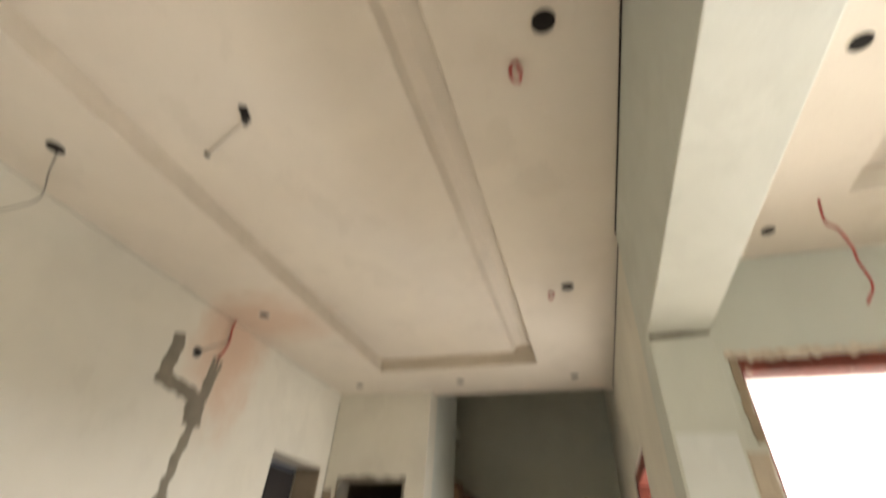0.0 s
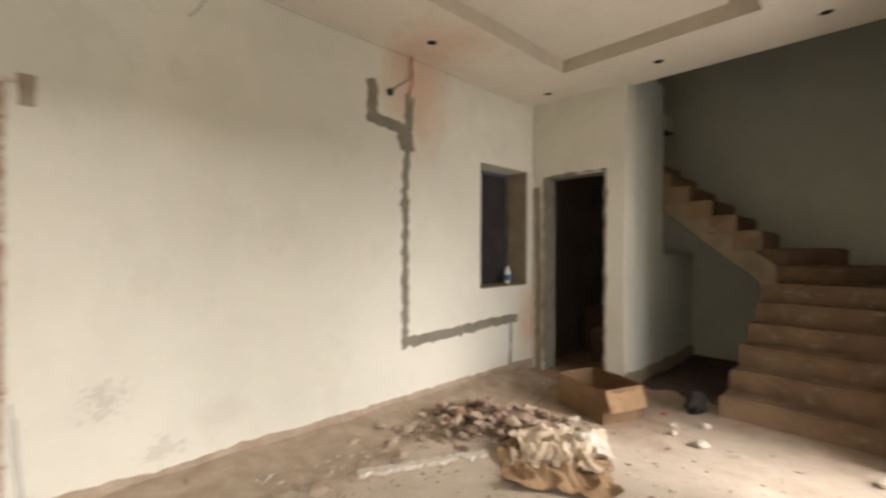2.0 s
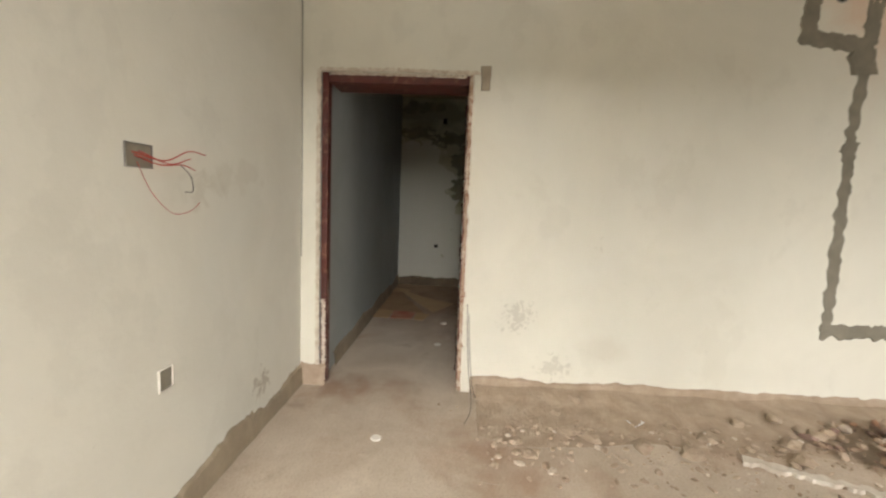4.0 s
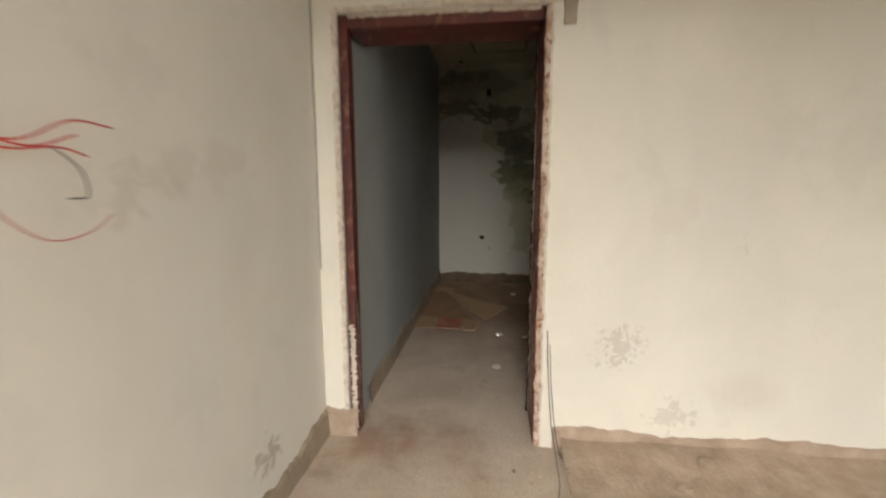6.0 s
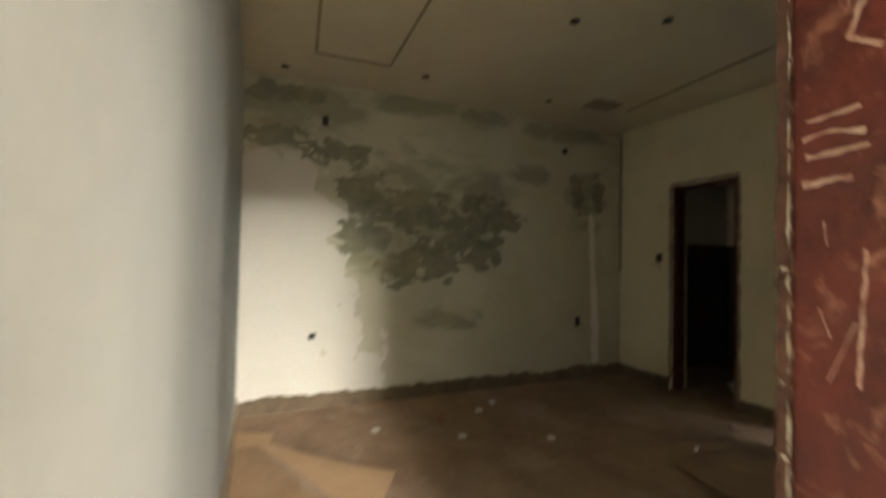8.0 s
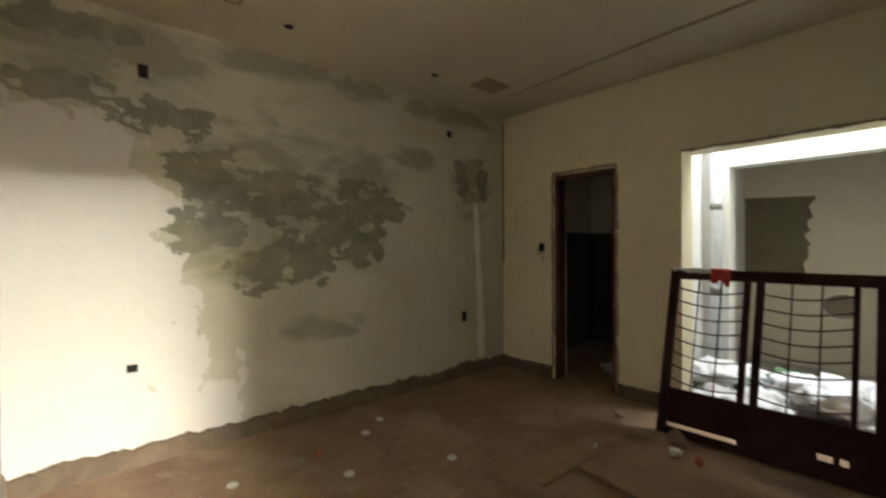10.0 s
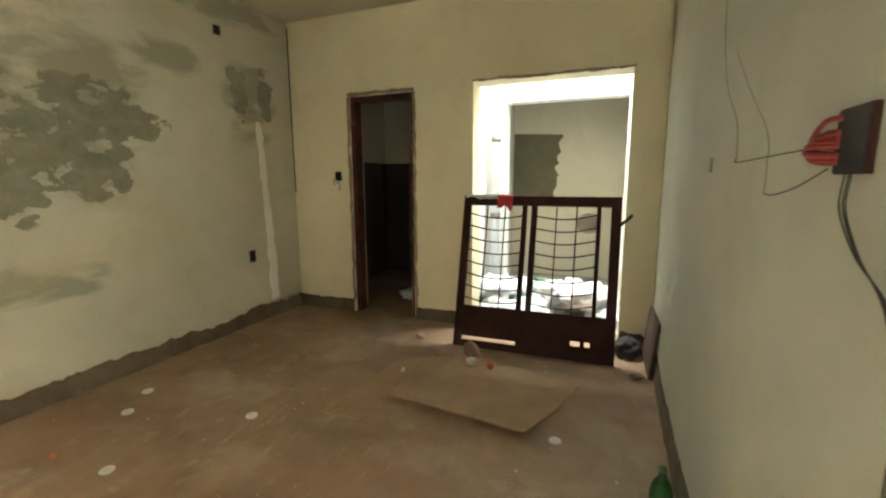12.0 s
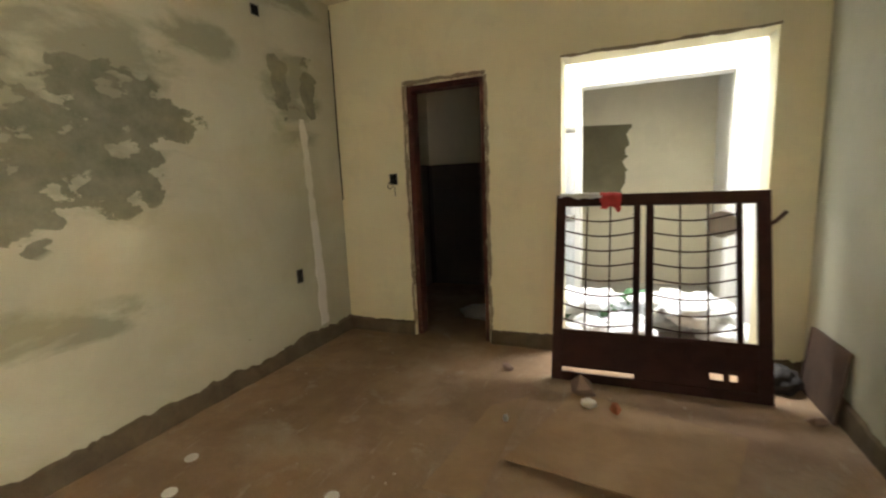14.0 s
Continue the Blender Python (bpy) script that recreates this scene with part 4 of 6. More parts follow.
trim("trim_patch", ragged_ribbon(frame3("y", PY + 0.015, -1), [(0.60, 2.205), (1.2, 2.21), (1.9, 2.205)], 0.034, 0.007, seed=31, rag=0.6, step=0.005, freq=5), M_EDGE, "rough plaster edge over the terrace door")
trim("trim_patch", ragged_ribbon(frame3("y", PY + 0.015, -1), [(0.622, 2.20), (0.62, 2.0), (0.624, 1.9)], 0.03, 0.006, seed=32, rag=0.25, step=0.006, freq=3), M_SKIRT, "bare plaster strip beside the terrace door")
trim("trim_patch", ragged_ribbon(PIL, [(0.596, 1.87), (0.594, 1.0), (0.592, 0.02)], 0.066, 0.004, seed=33, rag=0.12, step=0.008, freq=3), mottled("bare_grey_plaster", (0.52, 0.46, 0.36), (0.42, 0.365, 0.285), 7, 80, 0.95, 0.5), "bare brown plaster strip between pillar and terrace door")
door_frame("door_frame", "y", BN + 0.02, 0.12, -5.552, -4.883, 2.10, 0.045, "dark red wooden door frame of the bathroom, no leaf")
for k, u in enumerate((-5.565, -4.87)):
    trim("trim_patch", ragged_ribbon(NORTH, [(u, 2.1), (u, 1.1), (u, 0.1)], 0.028, 0.006, seed=41 + k, rag=1.0, step=0.012), M_SKIRT, "ragged plaster edge beside the bathroom door")
trim("trim_patch", ragged_ribbon(NORTH, [(-5.57, 2.118), (-5.2, 2.125), (-4.87, 2.12)], 0.03, 0.006, seed=44, rag=0.9, step=0.012), M_SKIRT, "ragged plaster edge over the bathroom door")
trim("trim_patch", ragged_ribbon(NORTH, [(-4.32, 2.147), (-3.7, 2.142), (-3.06, 2.147)], 0.02, 0.004, seed=45, rag=0.8, step=0.012), M_SKIRT, "thin ragged plaster edge over the opening")
for k, u in enumerate((-2.345, -1.64)):
    trim("trim_patch", ragged_ribbon(KITCH, [(u, 2.14), (u, 1.1), (u, 0.1)], 0.03, 0.006, seed=51 + k, rag=1.0, step=0.012), M_CEMENT, "ragged plaster edge beside the kitchen doorway")
trim("trim_patch", ragged_ribbon(KITCH, [(-2.36, 2.145), (-2.0, 2.155), (-1.63, 2.15)], 0.03, 0.008, seed=54, rag=0.9, step=0.012), M_CEMENT, "ragged plaster edge over the kitchen doorway")
trim("trim_patch", ragged_ribbon(KITCH, [(-2.45, 2.05), (-2.42, 1.0), (-2.42, 0.0)], 0.10, 0.003, seed=55, rag=0.2), M_SKIRT, "bare brown plaster beside the kitchen doorway")
trim("trim_patch", ragged_ribbon(PIL, [(0.36, 2.29), (0.575, 2.295)], 0.02, 0.003, seed=56, rag=0.5), M_CEMENT, "grey joint between pillar and beam")

# ---------------------------------------------------------------- kitchen hatch
# Dark panel added at the hatch's back, in place of an unlit room.
hatch = holder("hatch_dark_panel", pose(WB + 0.03, 3.73, 1.58))
for y0, y1 in ((-0.395, -0.005), (0.005, 0.395)):
    part("panel_half", box(-0.012, 0.012, y0, y1, -0.625, 0.60, 0.004), M_DARK, hatch)
part("frame_rail", box(-0.02, 0.02, -0.398, 0.398, 0.603, 0.635, 0.004), M_HATCHRAIL, hatch, "bluish-grey head rail")
tagged(hatch, "added dark panel standing for the unlit room behind the kitchen hatch", "shutter")
trim("trim_reveal", box(WB + 0.06, WX - 0.01, 4.120, 4.131, 0.955, 2.215), M_SKIRT, "bare brown plaster reveal of the hatch")
trim("trim_reveal", box(WB + 0.06, WX - 0.005, 3.337, 4.12, 0.951, 0.962), M_SKIRT, "bare plaster sill of the hatch")
wbt = holder("water_bottle", pose(WX - 0.16, 3.98, 0.962))
wbody = part("body", lathe_bm([(0.026, 0), (0.031, 0.006), (0.031, 0.10), (0.028, 0.105), (0.031, 0.11), (0.030, 0.15), (0.012, 0.185), (0.012, 0.2)]), M_WHITEBAG, wbt, smooth=True)
part("label", lathe_bm([(0.0316, 0.04), (0.0318, 0.041), (0.0318, 0.10), (0.0316, 0.101)]), M_BLUE, wbody, "blue paper label", True)
part("cap", lathe_bm([(0.014, 0.2), (0.014, 0.216), (0.012, 0.218)]), M_BLUE, wbt, "blue screw cap", True)
tagged(wbt, "small clear water bottle with a blue label on the hatch sill", "bottle")

# ---------------------------------------------------------------- ceiling holes, spots and cables
def ceiling_hole(x, y, z, r=0.04, lip=True):
    thing = holder("ceiling_hole", pose(x, y, z))
    part("void", lathe_bm([(r, -0.003), (r * 0.98, -0.0035), (r * 0.97, 0.0005)], 24), M_HOLE, thing)
    if lip:
        bm = bmesh.new()
        n = 24
        rings = [[bm.verts.new((q * math.cos(6.28319 * k / n), q * math.sin(6.28319 * k / n), h)) for k in range(n)] for q, h in ((r * 0.98, -0.001), (r * 1.05, -0.005), (r * 1.2, -0.001))]
        for a_, b_ in zip(rings, rings[1:]):
            for k in range(n):
                bm.faces.new((a_[k], a_[(k + 1) % n], b_[(k + 1) % n], b_[k]))
        part("rim", bm, M_CEIL, thing)
    return tagged(thing, "round dark cut-out for a spotlight in the ceiling", "ceiling hole", "spotlight cut-outs")


for x, y in ((0.11, 0.70), (0.075, 2.40), (0.03, 4.0), (-1.057, 4.0), (-2.155, 4.0), (-2.13, 0.69), (-2.18, 2.37)):
    ceiling_hole(x, y, ZL)
for x, y in ((0.845, 0.77), (0.835, 1.53)):
    ceiling_hole(x, y, ZE, 0.025)
for x, y in ((-5.75, 0.40), (-4.55, 0.96), (-4.30, 1.48), (-6.05, -0.70), (-5.75, 1.66)):
    ceiling_hole(x, y, ZB, 0.032, False)


def cable(name, points, r, material, label, category="cable", n=8):
    return tagged(link_mesh(name, tube_bm(smooth_path(points, n), r, 6), material, None, True), label, category)


# coiled red leads by the spot cut-outs
def coil(x, y, z, seed):
    rg = random.Random(seed)
    pts = [(x, y, z + 0.002)]
    for k in range(16):
        a_ = k * 1.25
        pts.append((x + 0.018 * math.cos(a_) + rg.uniform(-0.006, 0.006), y + 0.045 * math.sin(a_) + rg.uniform(-0.006, 0.006), z - 0.012 - 0.004 * (k % 5)))
    cable("cable_coil", pts, 0.0028, M_REDWIRE, "small coil of red electric wire hanging from the ceiling", "cable", 5)


coil(-0.005, 0.85, ZL, 1)
coil(-0.035, 2.46, ZL, 2)
slot = holder("ceiling_slot", pose(-1.215, 0.82, ZL + 0.118, 0, 0, 20))
part("void", box(-0.02, 0.02, -0.04, 0.04, -0.004, 0.001, 0.002), M_HOLE, slot)
part("flap", box(-0.022, 0.0, 0.02, 0.06, -0.012, -0.005, 0.001), M_BLACKWIRE, slot)
tagged(slot, "small dark rectangular cut-out in the ceiling tray", "ceiling hole")
cable("conduit_stub", [(-1.24, 0.86, ZL + 0.112), (-1.40, 0.92, ZL + 0.106), (-1.55, 0.975, ZL + 0.112)], 0.006, M_CAPW, "short white conduit lying across the ceiling tray", "conduit")
ceiling_hole(-1.565, 0.98, ZL + 0.12, 0.016, False)
cable("cable_loose", [(WX + 0.006, 2.39, 2.66), (WX + 0.02, 2.41, 2.72), (WX + 0.05, 2.40, 2.80), (WX + 0.03, 2.40, 2.90), (WX + 0.02, 2.42, ZL)], 0.007, M_REDWIRE, "twisted red and black wire from the ceiling corner")
cable("cable_loose", [(WX + 0.006, 2.20, 2.63), (WX + 0.02, 2.28, 2.70), (WX + 0.05, 2.37, 2.78), (WX + 0.03, 2.40, 2.88)], 0.004, M_BLACKWIRE, "thin dark lead bent over the wall patch")
ceiling_lead = [(-2.12, 0.70, ZL), (-2.16, 0.74, ZL - 0.10), (-2.22, 0.80, ZL - 0.2), (-2.33, 0.78, ZL - 0.26), (-2.4, 0.73, ZL - 0.33)]
cable("cable_loose", ceiling_lead, 0.0025, M_BLACKWIRE, "thin dark wire dangling from a ceiling cut-out")
cable("cable_loose", [(0.95, 1.38, ZE), (0.955, 1.42, ZE - 0.07), (0.965, 1.40, ZE - 0.12), (1.01, 1.46, ZE - 0.16), (1.04, 1.52, ZE - 0.18), (1.045, 1.53, ZE - 0.27), (1.01, 1.54, ZE - 0.33)], 0.004, M_REDWIRE, "thin red-brown wire dangling from the ceiling")
# round lamp box in the fork
lampbox = holder("lamp_point", pose(WX, 2.20, 2.63, 0, 90, 0))
part("rim", lathe_bm([(0.035, 0.0), (0.035, 0.010), (0.028, 0.010), (0.026, 0.002)], 18), M_METALBOX, lampbox)
part("void", lathe_bm([(0.0255, 0.001), (0.025, 0.003)], 18), M_HOLE, lampbox)
tagged(lampbox, "round open lamp point box in the wall", "junction box")
# raised outline of the unfinished tray panel and cornice in the bedroom
bm = bmesh.new()
for a_, b_ in (((-5.70, -0.50), (-5.68, 0.07)), ((-5.68, 0.07), (-4.2, 0.02)), ((-5.70, -0.50), (-4.2, -0.62))):
    tube_bm([(*a_, ZB), (*b_, ZB)], 0.012, 6, bm)
tagged(link_mesh("trim_tray", bm, M_SKIRT), "thin dark edge of an unfinished ceiling panel", "ceiling trim", kind="structure")
trim("trim_cornice", tube_bm([(-5.62, 2.53, ZB), (-4.2, 2.42, ZB), (-3.0, 2.36, ZB)], 0.014, 6), M_SKIRT, "dark edge line of the false ceiling", "ceiling trim")
trim("trim_cornice", box(-5.72, -5.50, 2.03, 2.35, ZB - 0.012, ZB + 0.001, 0.003), M_SKIRT, "bare strip on the bedroom ceiling", "ceiling trim")

# ---------------------------------------------------------------- socket boxes and their wires
def wall_box(name, m, w, h, label, dark=0.7):
    """An open metal box let into a wall; local +z comes out of the wall."""
    thing = holder(name, m)
    bm = bmesh.new()
    t = 0.003
    for x0, x1, y0, y1 in ((-w / 2, w / 2, h / 2 - t, h / 2), (-w / 2, w / 2, -h / 2, -h / 2 + t), (-w / 2, -w / 2 + t, -h / 2 + t, h / 2 - t), (w / 2 - t, w / 2, -h / 2 + t, h / 2 - t)):
        bm_box(bm, x0, x1, y0, y1, -0.001, 0.008)
    part("rim", bm, M_CAPW if "pale rim" in label else M_METALBOX, thing)
    part("void", box(-w / 2 + t, w / 2 - t, -h / 2 + t, h / 2 - t, 0.0008, 0.003), M_HOLE if dark > 0.5 else M_CEMENT, thing)
    return tagged(thing, label, "junction box")


def on(axis, face, out, u, v, roll=0):
    """Pose on a wall with local z out of it and local y up."""
    if axis == "y":
        return pose(u, face, v, 90 if out < 0 else -90, 0, 0) @ (pose(0, 0, 0, 0, 0, roll) if out < 0 else pose(0, 0, 0, 180, 180, roll))
    return pose(face, u, v, 90, 0, 90 if out > 0 else -90) @ pose(0, 0, 0, 0, 0, roll)


lx, lz = -1.045, 1.415
wall_box("switch_box", on("y", LS, 1, lx, lz), 0.12, 0.08, "open grey metal switch box with loose red wires", 0.3)
for k, pts in enumerate((
        [(lx + 0.03, LS + 0.004, lz + 0.01), (lx - 0.06, LS + 0.05, lz - 0.01), (lx - 0.13, LS + 0.09, lz + 0.03), (lx - 0.20, LS + 0.11, lz + 0.025)],
        [(lx + 0.02, LS + 0.004, lz), (lx - 0.05, LS + 0.04, lz - 0.025), (lx - 0.11, LS + 0.08, lz - 0.02), (lx - 0.15, LS + 0.10, lz - 0.035)],
        [(lx + 0.0, LS + 0.004, lz + 0.015), (lx - 0.07, LS + 0.06, lz - 0.02), (lx - 0.14, LS + 0.09, lz + 0.005)])):
    cable("cable_loose", pts, 0.0022, M_REDWIRE, "loose red electric wire sticking out of the switch box")
cable("cable_loose", [(lx + 0.01, LS + 0.004, lz - 0.02), (lx - 0.02, LS + 0.03, lz - 0.12), (lx - 0.09, LS + 0.05, lz - 0.19), (lx - 0.16, LS + 0.07, lz - 0.185), (lx - 0.21, LS + 0.08, lz - 0.15)], 0.0013, M_REDWIRE, "thin red wire hanging in a loop")
cable("cable_loose", [(lx - 0.10, LS + 0.08, lz - 0.02), (lx - 0.14, LS + 0.09, lz - 0.06), (lx - 0.15, LS + 0.09, lz - 0.11), (lx - 0.12, LS + 0.08, lz - 0.115)], 0.0018, M_BLACKWIRE, "short dark bent wire end")
wall_box("socket_box", on("y", LS, 1, -1.14, 0.605), 0.075, 0.085, "open socket box with pale rim low on the wall", 0.3)
wall_box("socket_box", on("x", FX, 1, 2.45, 0.63), 0.07, 0.11, "open dark socket box low on the wall")
wall_box("socket_box", on("x", FX, 1, 2.25, 2.53), 0.07, 0.07, "open dark box high on the wall")
wall_box("socket_box", on("x", FX, 1, -0.35, 2.50), 0.06, 0.09, "open dark box high on the mouldy wall")
wall_box("socket_box", on("x", FX, 1, -0.42, 0.62), 0.06, 0.05, "small dark box in the wall", 1)
wall_box("switch_box", on("y", BN, -1, -5.70, 1.36), 0.07, 0.09, "open switch box beside the bathroom door")
cable("cable_loose", [(-5.70, BN - 0.006, 1.36), (-5.74, BN - 0.03, 1.32), (-5.73, BN - 0.03, 1.28), (-5.69, BN - 0.02, 1.30), (-5.685, BN - 0.015, 1.22)], 0.003, M_BLACKWIRE, "short dark wire ends from the switch box")
wall_box("socket_box", on("x", WB, -1, 1.32, 1.37), 0.012, 0.05, "narrow dark slot in the bedroom wall")

# black switch board with red leads on the bedroom's east wall
by, bz = 0.283, 1.376
board = holder("switch_board", pose(WB, by, bz))
part("back_box", box(-0.010, 0.0, -0.048, 0.048, -0.049, 0.049, 0.002), M_IRON, board)
part("cover", box(-0.0125, -0.0105, -0.045, 0.045, -0.046, 0.046, 0.0008), M_DARK, board)
tagged(board, "dark brown metal switch board on the wall", "switch board")
rg = random.Random(8)
for k in range(12):
    a_, c_ = rg.uniform(-0.036, 0.036), rg.uniform(0.0, 0.022)
    cable("cable_loose", [(WB - 0.012, by + 0.03, bz + a_), (WB - 0.020 - c_, by + 0.052, bz + a_ * 0.9), (WB - 0.024 - c_ * 0.6, by + 0.082, bz + a_ * 0.5 - 0.003), (WB - 0.022, by + 0.114, bz - 0.006 + rg.uniform(-0.004, 0.004))], 0.0048, M_DARKRED, "dark red electric wire bunched at the switch board", n=5)
cable("cable_loose", [(WB - 0.022, by + 0.10, bz - 0.005), (WB - 0.05, by + 0.20, bz - 0.012), (WB - 0.08, by + 0.32, bz - 0.019), (WB - 0.078, by + 0.335, bz - 0.010)], 0.0014, M_BLACKWIRE, "dark wire reaching out from the switch board")
cable("cable_loose", [(WB - 0.078, by + 0.335, bz - 0.010), (WB - 0.05, by + 0.50, bz + 0.09), (WB - 0.012, by + 0.85, bz + 0.24), (WB - 0.006, by + 1.00, bz + 0.46), (WB - 0.006, by + 1.03, bz + 0.80), (WB - 0.006, by + 1.0, bz + 1.2)], 0.001, M_METALBOX, "thin grey wire running up the wall")
cable("cable_loose", [(WB - 0.016, by + 0.05, bz - 0.04), (WB - 0.035, by + 0.11, bz - 0.070), (WB - 0.05, by + 0.17, bz - 0.085), (WB - 0.055, by + 0.205, bz - 0.084)], 0.0014, M_BLACKWIRE, "dark wire end sticking out from the switch board")
cable("cable_loose", [(WB - 0.055, by + 0.205, bz - 0.084), (WB - 0.03, by + 0.30, bz - 0.03), (WB - 0.012, by + 0.39, bz + 0.05), (WB - 0.006, by + 0.60, bz + 0.18), (WB - 0.006, by + 0.80, bz + 0.33)], 0.0009, M_METALBOX, "thin grey wire looping up the wall")
for k, dy in enumerate((0.0, 0.012, -0.008)):
    cable("cable_hanging", [(WB - 0.008, by + dy, bz - 0.048), (WB - 0.014, by - 0.012 + dy, bz - 0.10), (WB - 0.016, by - 0.075 + dy * 0.6, bz - 0.16), (WB - 0.018, by - 0.15 - dy * 0.5, bz - 0.20), (WB - 0.022, by - 0.20 - dy * 0.9, bz - 0.245), (WB - 0.024, by - 0.225 + dy * 0.9, bz - 0.30), (WB - 0.024, by - 0.232 - dy, bz - 0.40), (WB - 0.02, by - 0.225 + dy, bz - 0.62), (WB - 0.015, by - 0.222 + dy, bz - 1.05), (WB - 0.02, by - 0.212 + dy, 0.01)], 0.0013, M_BLACKWIRE, "dark electric cable hanging down the wall")
# wires beside the living room door
cable("cable_hanging", [(WX + 0.005, 0.02, 0.62), (WX + 0.012, 0.03, 0.40), (WX + 0.03, 0.05, 0.15), (WX + 0.10, 0.07, 0.012), (WX + 0.30, 0.06, 0.006), (WX + 0.45, 0.02, 0.006)], 0.002, M_BLACKWIRE, "dark wire trailing from the door jamb over the floor")
cable("cable_hanging", [(WX + 0.004, 0.035, 0.55), (WX + 0.012, 0.05, 0.30), (WX + 0.05, 0.08, 0.05), (WX + 0.16, 0.11, 0.006), (WX + 0.34, 0.10, 0.006)], 0.0018, M_BLACKWIRE, "thin brown wire lying at the door jamb")

# ---------------------------------------------------------------- stairs
RISE, RUN, SX0, SX1, SY0 = 0.172, 0.235, -0.62, EX, 4.13
stairs = holder("staircase", pose(0, 0, 0))


def slab_step(points, z0, z1, seed):
    """One step: its outline in plan, from z0 to z1, with a worn nosing."""
    bm = bmesh.new()
    lo = [bm.verts.new((x, y, z0)) for x, y in points]
    hi = [bm.verts.new((x, y, z1)) for x, y in points]
    bm.faces.new(lo[::-1])
    bm.faces.new(hi)
    n = len(points)
    for k in range(n):
        bm.faces.new((lo[k], lo[(k + 1) % n], hi[(k + 1) % n], hi[k]))
    bmesh.ops.recalc_face_normals(bm, faces=bm.faces[:])
    edges = [e for e in bm.edges if all(v in hi for v in e.verts)]
    bmesh.ops.subdivide_edges(bm, edges=edges, cuts=5, use_grid_fill=True)
    top = [e for e in bm.edges if all(abs(v.co.z - z1) < 1e-5 for v in e.verts) and len(e.link_faces) == 2 and any(abs(f.normal.z) < 0.5 for f in e.link_faces)]
    bmesh.ops.bevel(bm, geom=top, offset=0.016, segments=2, affect="EDGES")
    for v in bm.verts:
        if v.co.z > z0 + 0.01:
            v.co += 0.012 * noise.noise_vector((v.co.x * 5 + seed, v.co.y * 5, v.co.z * 5))
    return bm


for k in range(5):
    y0 = SY0 + RUN * k
    part("step", slab_step([(SX0 + 0.02 * k, y0), (SX1, y0), (SX1, y0 + RUN + 0.03), (SX0 + 0.02 * k, y0 + RUN + 0.03)], 0.0, RISE * (k + 1), k), M_STAIR, stairs)
PYV = SY0 + RUN * 5                       # pivot of the turn
PXV = SX0 + 0.08
fan = [(SX1, PYV), (SX1, PYV + 0.72), (SX1, SB), (0.04, SB), (PXV, SB)]
for k in range(3):
    a_ = [[(PXV, PYV), fan[0], fan[1]], [(PXV, PYV), fan[1], fan[2], fan[3]], [(PXV, PYV), fan[3], fan[4]]][k]
    part("winder", slab_step(a_, RISE * (5 + k) - 0.22, RISE * (6 + k), 10 + k), M_STAIR, stairs)
UR = 0.215
for k in range(9):
    x1 = PXV - UR * k
    part("step", slab_step([(x1 - UR - 0.03, PYV), (x1, PYV), (x1, SB), (x1 - UR - 0.03, SB)], RISE * (8 + k) - 0.03, RISE * (9 + k), 20 + k), M_STAIR, stairs)
bm = bmesh.new()
x0, x1, z0 = PXV + 0.12, PXV - UR * 9, RISE * 7 - 0.10
z1 = z0 + RISE * 9.6
vs = [bm.verts.new(p) for y in (PYV + 0.004, SB - 0.004) for p in ((x0, y, z0 - 0.17), (x1, y, z1 - 0.14), (x1, y, z1 + 0.1), (x0, y, z0 + 0.1))]
for f in ((0, 1, 2, 3), (7, 6, 5, 4), (0, 4, 5, 1), (1, 5, 6, 2), (2, 6, 7, 3), (3, 7, 4, 0)):
    bm.faces.new([vs[i] for i in f])
bmesh.ops.recalc_face_normals(bm, faces=bm.faces[:])
part("waist_slab", bm, M_SKIRT, stairs, "bare concrete underside of the flight")
part("support", box(PXV - 0.02, SX1, PYV + 0.02, PYV + 0.12, 0.0, RISE * 5), M_STAIR, stairs)
tagged(stairs, "raw dusty brown cement staircase turning up a quarter", "staircase")

# ---------------------------------------------------------------- rubble and litter in the living room
rng = random.Random(11)
heap = bmesh.new()
n = 0
while n < 520:
    u, v = rng.gauss(0, 0.36), rng.gauss(0, 0.22)
    r2 = (u / 0.62) ** 2 + (v / 0.42) ** 2
    if r2 > 1.3:
        continue
    n += 1
    h = max(0.0, 0.17 * (1 - r2)) * rng.random()
    chunk_into(heap, (-1.78 + u * 0.94 - v * 0.1, 2.62 + u * 0.5 + v, 0.012 + h), rng.choice((0.012, 0.018, 0.026, 0.036, 0.048, 0.066)) * rng.uniform(0.7, 1.15), rng)
tagged(link_mesh("rubble_heap", heap, M_RUBBLE), "heap of broken plaster and cement lumps on the floor", "rubble", kind="stuff")
grit = bmesh.new()
for k in range(900):
    x, y = rng.uniform(-2.4, 0.3), rng.uniform(-0.2, 4.1)
    near = math.exp(-((x + 1.4) ** 2 + (y - 2.6) ** 2) / 2.4)
    if rng.random() > 0.15 + near:
        continue
    chunk_into(grit, (x, y, 0.004), rng.uniform(0.004, 0.016), rng)
for k in range(420):
    x, y = -2.45 + abs(rng.gauss(0, 0.3)), rng.uniform(0.15, 2.3)
    chunk_into(grit, (x, y, 0.005), rng.uniform(0.006, 0.030), rng)
tagged(link_mesh("floor_grit", grit, M_CRUMB), "scattered plaster grit and crumbs on the screed", "grit", kind="stuff")
